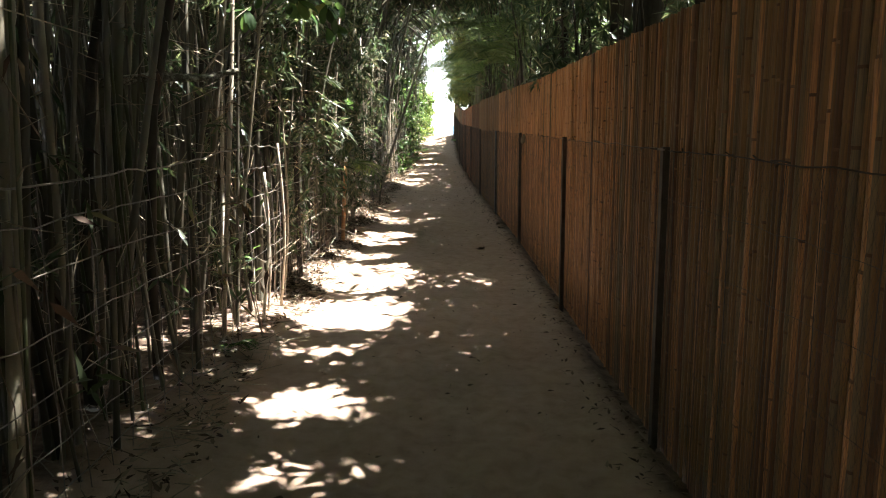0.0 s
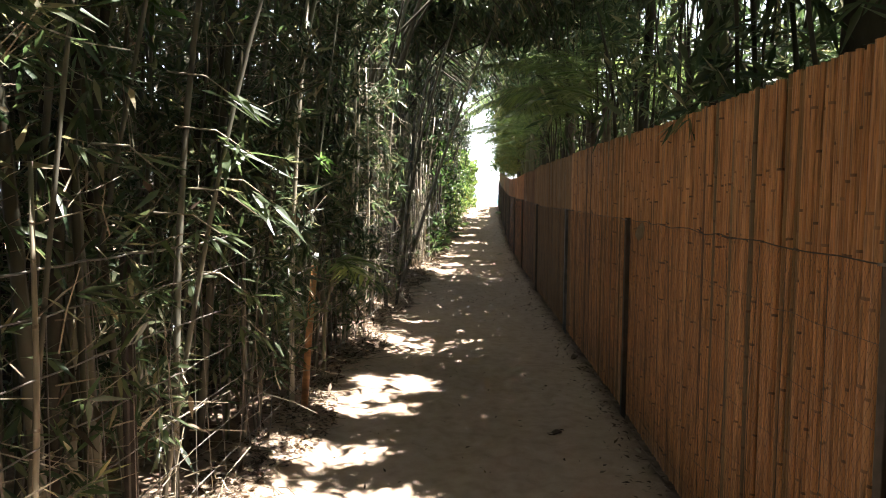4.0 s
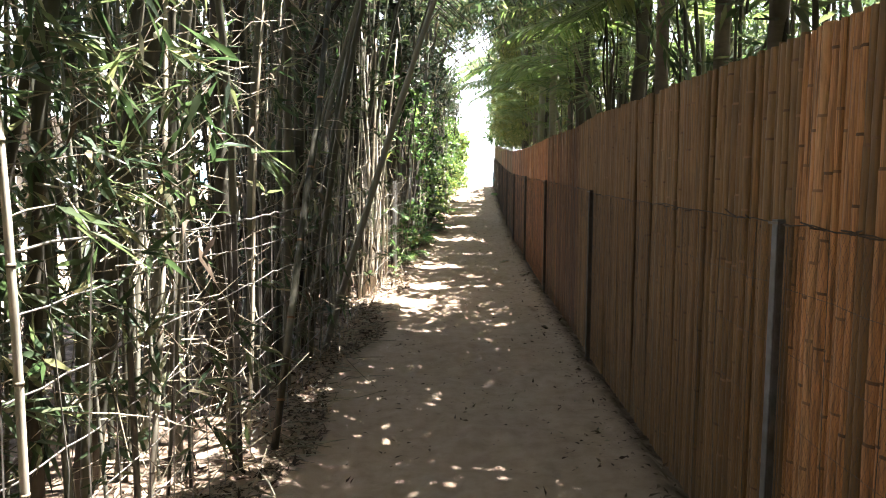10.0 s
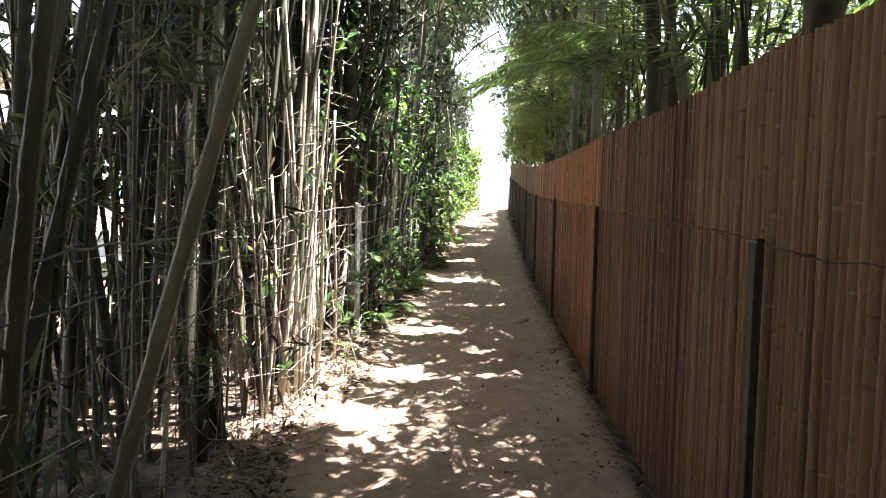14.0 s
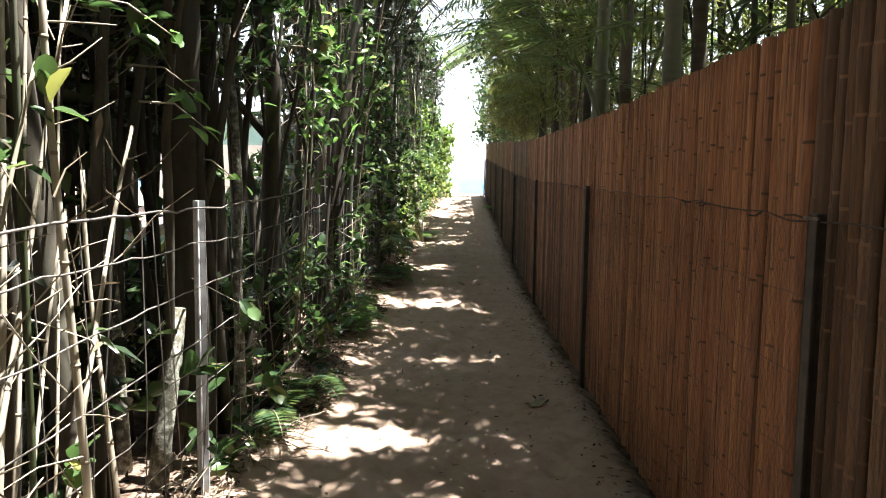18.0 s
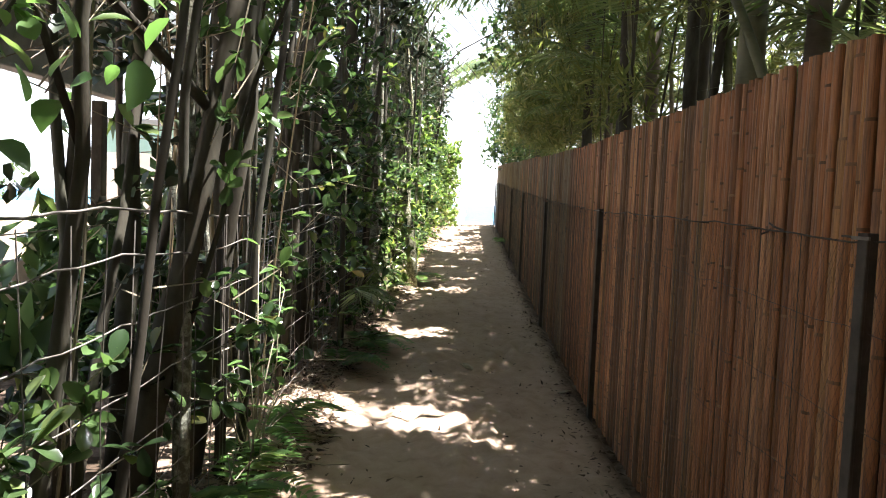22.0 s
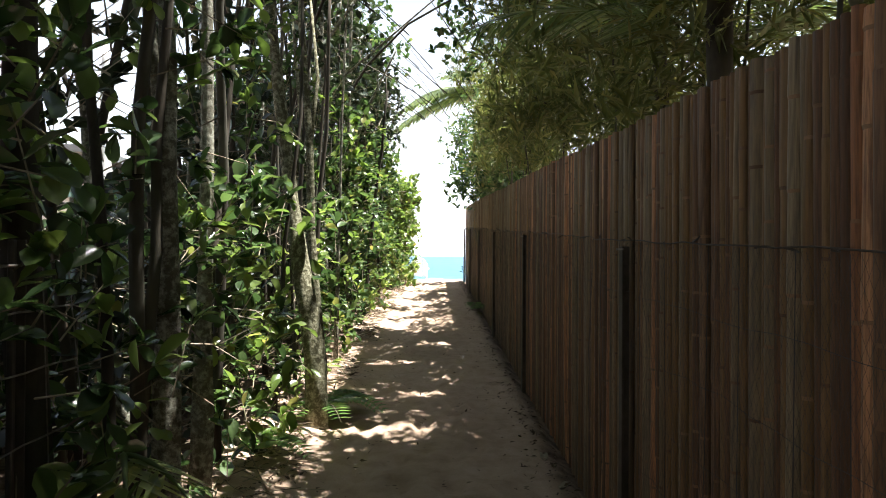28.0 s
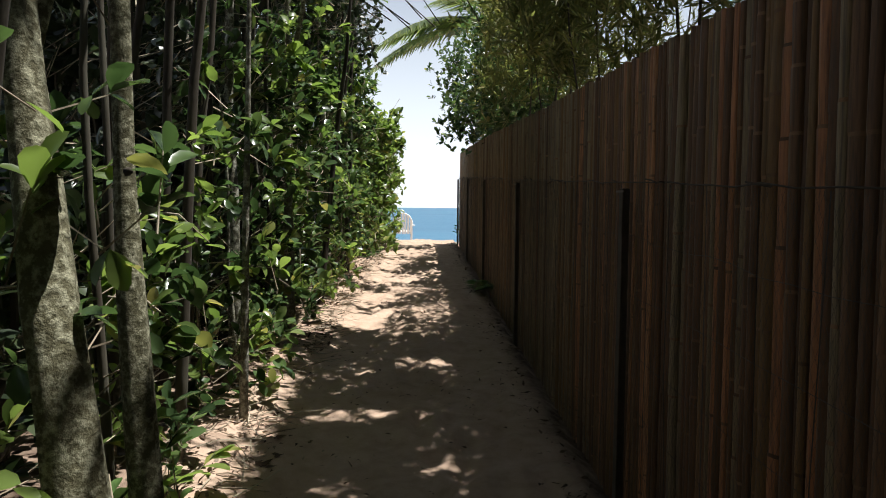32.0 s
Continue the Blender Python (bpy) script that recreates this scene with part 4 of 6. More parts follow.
# slender dark trunks between bamboo and hedge
for x, y, r in [(-1.6, 14.6, 0.045), (-1.7, 15.4, 0.055), (-1.55, 16.1, 0.04), (-1.9, 13.4, 0.045), (-1.5, 17.6, 0.035), (-1.75, 18.3, 0.045), (-1.45, 19.2, 0.05), (-1.9, 19.8, 0.06), (-1.5, 20.3, 0.045), (-1.5, 21.4, 0.085), (-1.6, 22.0, 0.06), (-1.45, 22.75, 0.065), (-1.62, 23.3, 0.045),
                (-1.45, 24.0, 0.05), (-1.45, 24.6, 0.05), (-1.6, 25.4, 0.06), (-1.5, 26.4, 0.05), (-1.9, 25.9, 0.07), (-1.55, 27.4, 0.06), (-1.8, 28.3, 0.08), (-1.37, 28.8, 0.06)]:
    dark_tree(x, y, r, rng.uniform(4.2, 5.2), 0.07)
for k in range(18):
    y = rng.uniform(17.5, 28.0)
    if 22.0 < y < 24.3 or 20.9 < y < 21.6:
        continue
    dark_tree(float(hedge_x(y)) - rng.uniform(0.15, 1.5), y, rng.uniform(0.022, 0.055), rng.uniform(4.0, 5.2), 0.11)
reseed(21, 3)
for k in range(22):
    y = rng.uniform(20.3, 24.2)
    dark_tree(rng.uniform(-2.1, -1.36), y, rng.uniform(0.011, 0.028), rng.uniform(3.2, 4.8), 0.13, "sapling", "thin dark sapling stem crowded among the trunks")
# grey mossy trunks of the seaward hedge
for x, y, r in [(-1.24, 29.55, 0.06), (-1.1, 33.9, 0.022), (-1.3, 30.2, 0.05), (-1.3, 34.6, 0.045), (-1.2, 36.0, 0.045), (-1.15, 38.2, 0.04), (-1.15, 40.3, 0.04)]:
    dark_tree(x, y, r, 4.6, 0.012, "tree", "grey mottled trunk patched with moss in the hedge", BARK)
# two mossy trunks that lean back from the path
for pts, radii in (([(-0.93, 31.6, 0.2), (-0.95, 31.64, 0.75), (-1.0, 31.68, 1.1), (-1.06, 31.72, 1.4), (-1.115, 31.78, 1.7), (-1.16, 31.82, 1.95), (-1.24, 31.88, 2.5), (-1.34, 31.9, 3.3), (-1.5, 32.0, 4.6)], [0.085, 0.074, 0.069, 0.066, 0.058, 0.05, 0.046, 0.04, 0.025]),
                   ([(-0.99, 32.15, 0.25), (-1.0, 32.18, 0.7), (-1.04, 32.22, 1.1), (-1.07, 32.25, 1.45), (-1.09, 32.27, 1.75), (-1.11, 32.3, 2.4), (-1.2, 32.4, 3.4), (-1.25, 32.5, 4.5)], [0.06, 0.053, 0.05, 0.042, 0.033, 0.03, 0.025, 0.015])):
    mossy = thing("tree", pts[0], "grey mottled trunk patched with moss leaning out of the hedge", "tree")
    trunk = put("trunk", tube_mesh("trunk", MOSSY_BARK, np.array(pts), radii, 14, 0.045), mossy)
    put("knot", tube_mesh("knot", DARK_BARK, np.array([np.array(pts[4]) + (0.03, -0.05, 0), np.array(pts[4]) + (0.045, -0.066, 0.005)]), [0.014, 0.008], 8, 0.1), trunk)
    fork = np.array(pts[5])
    put("limb", tube_mesh("limb", MOSSY_BARK, np.array([fork, fork + (0.02, 0.25, 0.6), fork + (-0.1, 0.5, 1.5)]), [0.022, 0.016, 0.008], 8, 0.05), mossy)

for y0, low, high, stems, size in [(18.6, 0.06, 0.9, 5, 0.10), (20.0, 0.3, 1.0, 4, 0.10), (21.4, 0.7, 0.6, 5, 0.085), (22.8, 0.9, 0.5, 6, 0.085), (24.2, 0.3, 0.5, 9, 0.09), (25.6, 0.36, 0.3, 8, 0.1), (27.0, 0.52, 0.3, 8, 0.1),
                                   (28.4, 0.7, 0.5, 6, 0.1), (29.8, 0.85, 0.2, 5, 0.1), (31.2, 0.6, 0.4, 7, 0.1), (32.6, 0.75, 0.5, 7, 0.1), (34.0, 1.0, 0.5, 7, 0.095), (35.4, 1.0, 0.5, 6, 0.105), (36.8, 1.0, 0.6, 6, 0.10),
                                   (38.2, 1.0, 1.1, 6, 0.095), (39.6, 1.0, 1.1, 5, 0.095), (41.0, 1.0, 1.0, 5, 0.095)]:
    broad_shrub(y0, y0 + 1.4, low, high, stems, size, "tall hedge shrub with rounded waxy leaves on crowded stems" if y0 > 24 else "thin hedge shrub with few green leaves on crowded stems", 4.4, low_top=0.95 if 19.5 < y0 < 24 else 1.9 if 29 < y0 < 31 else 2.3)
for y0 in (42.4, 43.6, 44.6):
    broad_shrub(y0, y0 + 1.1, 1.7, 0.5, 5, 0.12, "low bright sea-front shrub with rounded leaves", 2.5 if y0 < 44 else 2.1, 1.2, 0.22, SEA_LEAF)
# lime green vine hung in the trunks
for x, y, z, n in [(-1.1, 22.7, 2.1, 45), (-1.1, 22.5, 1.8, 40), (-1.25, 23.4, 2.6, 45), (-1.2, 24.6, 2.7, 30)]:
    v = thing("vine", (x, y, z), "bright lime green vine leaves hung on a trunk", "vine")
    p = np.array((x, y, z)) + rng.normal(0, 1, (n, 3)) * (0.12, 0.2, 0.22)
    put("foliage", leaves("foliage", LIME_LEAF, p, rng.normal(0, 0.6, p.shape) + (0.5, -0.2, 0.1), rng.uniform(0.06, 0.11, n), 0.55, ROUND, 0.3), v, kind="stuff")
    put("stem", tube_mesh("stem", TWIG, np.array([(x - 0.2, y, float(ground_z(y))), (x - 0.12, y + 0.08, z * 0.5), (x - 0.05, y, z), (x - 0.1, y + 0.1, z + 0.7)]), 0.006, 5), v)


def seedling(x, y, n, tall, size):
    """A young plant: thin shoots with a few large leaves."""
    g = float(ground_at(x, y))
    t = thing("seedling", (x, y, g), "young plant with large bright green leaves on thin shoots", "plant")
    for k in range(max(2, n // 5)):
        e = np.array((x + rng.normal(0.02, 0.09), y + rng.normal(0, 0.12), g + tall * rng.uniform(0.5, 1.0)))
        b = np.array((x, y, g - 0.02))
        c = np.array([b, (b + e) / 2 + rng.normal(0, 0.02, 3), e])
        shoot = put("shoot", tube_mesh("shoot", TWIG, c, [0.005, 0.004, 0.002], 5), t)
        p = c[1] + (e - c[1]) * np.linspace(0, 1, 5)[:, None]
        a = rng.uniform(0, 6.283) + np.arange(5) * 2.4
        w = np.stack([np.cos(a), np.sin(a), np.full(5, 0.35)], 1)
        for i in range(5):
            put("leaf", leaves("leaf", LIME_LEAF, p[i:i + 1], w[i:i + 1], size * rng.uniform(0.75, 1.1), 0.5, ROUND, 0.2), shoot)


for x, y, n, tall, size in [(-1.0, 31.95, 14, 0.5, 0.1), (-1.12, 31.5, 14, 0.4, 0.09), (-1.05, 32.6, 10, 0.35, 0.085), (-1.2, 30.9, 10, 0.5, 0.09), (-1.25, 5.0, 10, 0.95, 0.08), (-1.15, 19.6, 8, 0.45, 0.085), (-1.2, 21.9, 10, 0.6, 0.08), (-1.15, 24.65, 22, 0.75, 0.085), (-1.25, 24.95, 20, 0.95, 0.08), (-1.2, 24.8, 16, 1.1, 0.08), (-1.1, 24.3, 12, 0.5, 0.08), (0.66, 45.3, 14, 0.55, 0.12)]:
    seedling(x, y, n, tall, size)


def fern(x, y, n, size, label="light green fern at the foot of the hedge", mat=None):
    g = float(ground_at(x, y))
    f = thing("fern", (x, y, g), label, "fern", "ferns under the hedge")
    for k in range(n):
        a = rng.uniform(-1.9, 1.9)
        l = size * rng.uniform(0.7, 1.1)
        s = np.linspace(0, 1, 9)
        d = np.array((math.cos(a), math.sin(a)))
        c = np.stack([x + d[0] * l * s, y + d[1] * l * s, g + 0.03 + l * (0.75 * s - 0.75 * s ** 2.2)], 1)
        pos, way, ln = [], [], []
        for i in range(14):
            q = 0.12 + 0.86 * i / 14
            b = np.array([np.interp(q, s, c[:, j]) for j in range(3)])
            for sd in (-1, 1):
                pos.append(b)
                way.append((-d[1] * sd + d[0] * 0.45, d[0] * sd + d[1] * 0.45, 0.05))
                ln.append(l * 0.34 * (1 - 0.75 * abs(q - 0.35)))
        frond = put("frond", leaves("frond", mat or LIME_LEAF, np.array(pos), np.array(way), np.array(ln), 0.3, KITE, 0.1), f)
        put("stalk", tube_mesh("stalk", TWIG, c, np.linspace(0.004, 0.0015, 9), 4), frond)


for x, y, n, s in [(-1.15, 26.9, 7, 0.42), (-1.05, 27.6, 8, 0.45), (-1.2, 24.4, 6, 0.5), (-1.25, 25.2, 5, 0.5), (-1.2, 22.4, 6, 0.45), (-1.25, 21.8, 5, 0.4), (-1.2, 30.8, 5, 0.4), (-1.0, 32.05, 8, 0.42), (-0.98, 31.9, 5, 0.5),
                   (-1.35, 4.6, 4, 0.22)]:
    fern(x, y, n, s, "dark green fern at the foot of the hedge" if y < 24 else "light green fern at the foot of the hedge", BROAD_LEAF if y < 24 else None)
fern(0.52, 38.6, 8, 0.46, "yellow-green tuft of fern at the foot of the fence")

# a pale leaning cane, a sawn-off cane and a pale stub at the hedge foot
lean_cane = thing("bamboo_cane", (-1.2, 14.1, 0.1), "tan dead bamboo cane leaning across the hedge", "bamboo")
put("culm", tube_mesh("culm", CULM, np.array([(-1.2, 14.1, 0.05), (-1.15, 14.35, 0.8), (-1.12, 14.6, 1.4), (-1.08, 14.8, 1.9), (-1.05, 15.05, 2.7)]), [0.022, 0.021, 0.02, 0.019, 0.016], 9), lean_cane)
for k in range(6):
    q = np.array([np.interp(0.1 + 0.16 * k, (0, 0.28, 0.51, 0.7, 1.0), c) for c in ((-1.2, -1.15, -1.12, -1.08, -1.05), (14.1, 14.35, 14.6, 14.8, 15.05), (0.05, 0.8, 1.4, 1.9, 2.7))])
    put("node", tube_mesh("node", POLE_NODE, np.array([q - (0, 0.002, 0.006), q + (0, 0.002, 0.006)]), 0.0235 - 0.001 * k, 9), lean_cane)
PALE_CANE = wood_material("bleached_cane", [(0.0, (0.4, 0.35, 0.26)), (0.5, (0.56, 0.5, 0.4)), (1.0, (0.66, 0.61, 0.51))], 50.0, 4.0, 0.6, True, (0.3, 0.25, 0.18))


def pale_cane(x, y, tall, lean_x, lean_y, r=0.012):
    """A dead, bleached cane with its nodes."""
    g = float(ground_at(x, y))
    c = thing("bamboo_cane", (x, y, g), "bleached dead bamboo cane standing at the hedge edge", "bamboo", "bleached canes at the hedge edge")
    z = np.linspace(0, 1, 9)
    pts = np.stack([x + lean_x * z + 0.03 * np.sin(z * 4 + y), y + lean_y * z, g - 0.05 + tall * z], 1)
    put("culm", tube_mesh("culm", PALE_CANE, pts, r * (1 - 0.35 * z), 7), c)
    for q in np.arange(0.14, 0.95, 0.3 / tall):
        p = np.array([np.interp(q, z, pts[:, j]) for j in range(3)])
        put("node", tube_mesh("node", TWIG, np.array([p - (0, 0, 0.005), p + (0, 0, 0.005)]), r * (1.12 - 0.35 * q), 7), c)
    for k in range(3):
        q = rng.uniform(0.3, 0.95)
        p = np.array([np.interp(q, z, pts[:, j]) for j in range(3)])
        e = p + (rng.uniform(0.02, 0.16), rng.normal(0, 0.16), rng.uniform(0.02, 0.16))
        put("side_shoot", tube_mesh("side_shoot", TWIG, np.array([p, (p + e) / 2 + rng.normal(0, 0.01, 3), e]), [0.0035, 0.003, 0.0015], 5), c)


reseed(5, 71)
for x, y, tall, lx, ly, r in [(-1.3, 5.3, 1.15, 0.02, 0.05, 0.013), (-1.34, 5.62, 0.95, -0.03, 0.02, 0.01), (-1.3, 5.85, 1.35, 0.04, -0.05, 0.012), (-1.36, 6.2, 1.6, 0.05, 0.1, 0.011), (-1.42, 4.75, 2.9, 0.1, 0.15, 0.017), (-1.5, 5.05, 3.0, -0.05, 0.2, 0.014),
                              (-1.32, 9.1, 2.9, 0.1, 0.1, 0.018), (-1.35, 11.3, 2.9, 0.1, -0.15, 0.016), (-1.4, 11.75, 3.0, 0.05, 0.25, 0.017), (-1.3, 12.1, 2.8, 0.05, -0.2, 0.013), (-1.38, 12.9, 2.7, 0.1, 0.3, 0.013),
                              (-1.42, 18.75, 3.0, 0.15, 0.3, 0.016), (-1.36, 18.95, 3.1, -0.05, -0.1, 0.015), (-1.4, 19.2, 2.9, 0.1, 0.2, 0.018), (-1.34, 19.4, 2.1, 0.0, -0.05, 0.012), (-1.45, 19.6, 3.1, 0.0, 0.35, 0.011),
                               (-1.4, 14.2, 2.6, 0.12, 0.3, 0.012), (-1.36, 16.9, 2.8, 0.1, 0.2, 0.012)]:
    pale_cane(x, y, tall, lx, ly, r)
# a tangle of dead canes that lean every way
for k in range(22):
    pale_cane(rng.uniform(-1.6, -1.28), rng.uniform(18.2, 20.4), rng.uniform(1.3, 3.1), rng.normal(0, 0.22), rng.normal(0.1, 0.45), rng.uniform(0.006, 0.016))


def leaf_spray(x, y, z, n, size, mat=BAMBOO_LEAF, broad=False):
    """A twig that hangs out of the hedge and ends in a fan of long leaves."""
    if broad:
        t = thing("leafy_twig", (x, y, z), "twig with broad waxy green leaves hung out of the hedge", "twig", "broad-leaved twigs out of the hedge")
    else:
        t = thing("bamboo_spray", (x, y, z), "spray of long narrow bamboo leaves hung out of the hedge", "bamboo", "bamboo sprays out of the hedge")
    base, tip = np.array((x - 0.3, y + rng.normal(0, 0.1), z + 0.12)), np.array((x, y, z))
    put("twig", tube_mesh("twig", TWIG, np.array([base, (base + tip) / 2 + (0, 0, 0.05), tip]), [0.005, 0.004, 0.002], 5), t)
    for k in range(n):
        q = rng.uniform(0.45, 1.0)
        a = rng.normal(0, 1.0)
        w = np.array([(math.cos(a), math.sin(a) * 0.9 - 0.25, rng.normal(-0.45, 0.35))])
        put("leaf", leaves("leaf", mat, (base + (tip - base) * q)[None] + rng.normal(0, 0.02, (1, 3)), w, size * rng.uniform(0.6, 1.1), rng.uniform(0.45, 0.6) if broad else rng.uniform(0.1, 0.16), ROUND if broad else BLADE, 0.4), t)


for x, y, z, n, size in [(-1.08, 7.6, 1.72, 12, 0.26), (-1.02, 7.72, 1.5, 14, 0.27), (-1.1, 7.5, 1.95, 10, 0.24), (-1.12, 7.95, 0.8, 9, 0.2), (-1.15, 7.75, 1.05, 8, 0.18), (-1.05, 8.6, 1.7, 9, 0.2), (-1.08, 9.6, 1.5, 9, 0.2),
                         (-1.08, 10.4, 0.85, 12, 0.24), (-1.1, 10.9, 1.2, 9, 0.2), (-1.05, 11.4, 1.95, 12, 0.24), (-1.1, 11.6, 1.7, 9, 0.2), (-1.12, 11.5, 0.95, 9, 0.2), (-1.1, 11.3, 0.6, 10, 0.22), (-1.15, 12.2, 1.4, 8, 0.18),
                         (-1.08, 13.8, 1.62, 11, 0.21), (-1.15, 14.9, 2.5, 9, 0.2), (-1.12, 15.3, 2.2, 9, 0.2), (-1.1, 15.8, 2.6, 9, 0.2), (-1.12, 13.75, 0.6, 7, 0.18), (-1.1, 14.3, 0.45, 7, 0.17), (-1.1, 6.7, 1.6, 10, 0.2), (-1.05, 7.2, 1.35, 10, 0.2), (-1.0, 7.4, 1.45, 8, 0.2)]:
    leaf_spray(x, y, z, n, size)
# past 28 m these twigs use the brighter leaf, sunlight put into its colour
for x, y, z, n, size in [(-1.15, 20.35, 2.0, 6, 0.1), (-1.2, 20.7, 1.85, 7, 0.11), (-1.12, 20.55, 1.7, 5, 0.12), (-1.2, 21.2, 1.5, 5, 0.09), (-1.15, 23.1, 2.35, 9, 0.12), (-1.1, 23.4, 2.1, 9, 0.1), (-1.15, 22.9, 1.9, 8, 0.09), (-1.2, 5.0, 1.05, 6, 0.07), (-1.15, 25.4, 1.6, 4, 0.1), (-1.1, 30.3, 1.55, 6, 0.12), (-1.05, 30.9, 1.1, 6, 0.1), (-1.0, 31.3, 2.3, 7, 0.1), (-1.2, 24.9, 1.9, 7, 0.14), (-1.25, 25.1, 2.3, 8, 0.13), (-1.2, 25.6, 2.1, 8, 0.14), (-1.2, 26.2, 2.4, 8, 0.13), (-1.2, 24.7, 2.6, 7, 0.13), (-1.2, 26.7, 2.2, 7, 0.12), (-1.2, 28.4, 2.0, 5, 0.11), (-1.2, 28.62, 1.84, 6, 0.12), (-1.2, 28.8, 1.3, 6, 0.11), (-1.15, 29.2, 0.9, 6, 0.11), (-1.05, 30.1, 1.0, 7, 0.11), (-0.98, 31.45, 1.05, 6, 0.1), (-0.97, 32.5, 1.2, 6, 0.1), (-1.0, 32.9, 1.5, 6, 0.1), (-0.95, 31.5, 0.75, 6, 0.1), (-1.0, 33.4, 0.9, 7, 0.1), (-1.0, 31.55, 1.85, 4, 0.1)]:
    leaf_spray(x, y, z, n, size, LIME_LEAF if y < 24 else BROAD_LEAF if y < 28 else SEA_LEAF, True)
# a sunlit clump of slender tan stems
tan_clump = thing("bamboo_clump", (-1.5, 25.1, float(ground_z(25.1))), "sunlit clump of slender tan bamboo stems in the hedge", "bamboo", "bamboo clumps along the path")
TAN_CULM = wood_material("tan_bamboo_culm", [(0.0, (0.2, 0.14, 0.075)), (0.5, (0.33, 0.245, 0.14)), (1.0, (0.42, 0.34, 0.21))], 50.0, 3.0, 0.6, True, (0.15, 0.11, 0.07))
reseed(25, 9)
culms_for(tan_clump, rng.normal(25.2, 0.4, 13), rng.normal(-1.6, 0.12, 13), 4.6, 0.009, 6.0, [culm_mesh(330 + k, 6, TAN_CULM) for k in range(6)])
cut_cane = thing("bamboo_cane", (-1.23, 9.22, 0.08), "reddish bamboo cane sawn off with a pale top", "bamboo")
put("culm", tube_mesh("culm", POLE, np.array([(-1.25, 9.17, 0.0), (-1.23, 9.23, 0.5), (-1.2, 9.31, 1.06)]), [0.026, 0.024, 0.023], 9), cut_cane)
put("cut_end", tube_mesh("cut_end", WHITE_PLASTIC, np.array([(-1.202, 9.305, 1.05), (-1.195, 9.325, 1.14)]), [0.024, 0.022], 9), cut_cane, "pale freshly cut end")
stub = thing("tree_stub", (-1.47, 20.95, 0.15), "pale sunlit stub of a trunk beside the wire post", "tree")
put("trunk", tube_mesh("trunk", BARK, np.array([(-1.5, 20.85, 0.0), (-1.47, 20.9, 0.4), (-1.44, 20.95, 0.72), (-1.42, 20.97, 0.95)]), [0.05, 0.046, 0.04, 0.035], 10, 0.05), stub)

# ---- behind the bamboo fence ----
rng = np.random.default_rng(61)


def frond_meshes(name, base, way, length, droop, leaflets, lsize, mat=PALM_LEAF, width=0.07):
    s = np.linspace(0, 1, 12)
    way = unit(np.array(way, float))
    c = np.array(base)[None] + length * (s[:, None] * way[None]) - np.stack([0 * s, 0 * s, droop * length * s ** 2], 1)
    d = unit(np.gradient(c, axis=0))
    side = unit(np.cross(d, (0, 0, 1.0)))
    q = np.repeat(np.linspace(0.14, 1.0, leaflets), 2)
    sd = np.tile((1.0, -1.0), leaflets)
    pos = np.stack([np.interp(q, s, c[:, j]) for j in range(3)], 1)
    dd = np.stack([np.interp(q, s, d[:, j]) for j in range(3)], 1)
    ss = np.stack([np.interp(q, s, side[:, j]) for j in range(3)], 1)
    w = ss * sd[:, None] + dd * 0.65 + rng.normal(0, 0.09, pos.shape) - (0, 0, 0.32)
    ln = lsize * (0.45 + 0.75 * np.sin(np.clip(q * 0.9 + 0.12, 0, 1) * math.pi)) * rng.uniform(0.85, 1.1, len(q))
    ok = shading(pos + unit(w) * ln[:, None] * 0.5)
    pos, w, ln = pos[ok], w[ok], ln[ok]
    return leaves(name, mat, pos, w, ln, width, BLADE, 0.15), tube_mesh("rib", mat, c, np.linspace(0.014, 0.003, 12) * max(1.0, length / 2.2), 5)


def young_palm(x, y, z, ways, length):
    """A young palm in the hedge: a short stem and a few hanging fronds."""
    g = float(ground_at(x, y))
    t = thing("palm_seedling", (x, y, g), "young feather palm with hanging fronds at the hedge foot", "palm")
    put("stem", tube_mesh("stem", PALM_STEM, np.array([(x - 0.12, y, g - 0.03), (x - 0.1, y, g + (z - g) * 0.6), (x, y, z)]), [0.02, 0.016, 0.01], 7), t)
    for w in ways:
        m, rib = frond_meshes("frond", (x, y, z), w, length * rng.uniform(0.85, 1.1), 0.55, 13, 0.2, PALM_LEAF, 0.13)
        put("rib", rib, put("frond", m, t))


young_palm(-1.2, 10.1, 1.0, [(0.8, -0.5, 0.1), (0.9, 0.3, 0.3), (0.5, -0.9, 0.25), (0.2, 0.8, 0.4)], 0.5)
young_palm(-1.15, 27.6, 0.75, [(0.8, -0.4, 0.2), (0.7, 0.5, 0.3), (0.3, -0.9, 0.3)], 0.45)
young_palm(-1.2, 29.0, 0.85, [(0.8, -0.5, 0.15), (0.4, -0.9, 0.2)], 0.5)
for x, y, z in [(-1.15, 9.45, 1.78), (-1.12, 9.6, 1.7)]:
    leaf_spray(x, y, z, 8, 0.2, LIME_LEAF)


def open_way(base, length, up=None):
    """A direction for a frond that shades the sunlit places least."""
    best = None
    for _ in range(10):
        a, u = rng.uniform(0, 6.283), rng.uniform(0.35, 1.3) if up is None else up
        w = np.array((math.cos(a), math.sin(a), u))
        q = np.array(base)[None] + unit(w[None]) * length * np.array((0.3, 0.5, 0.7, 0.9, 1.0))[:, None]
        score = shading(q).mean()
        if best is None or score > best[0]:
            best = (score, w)
    return best[1]


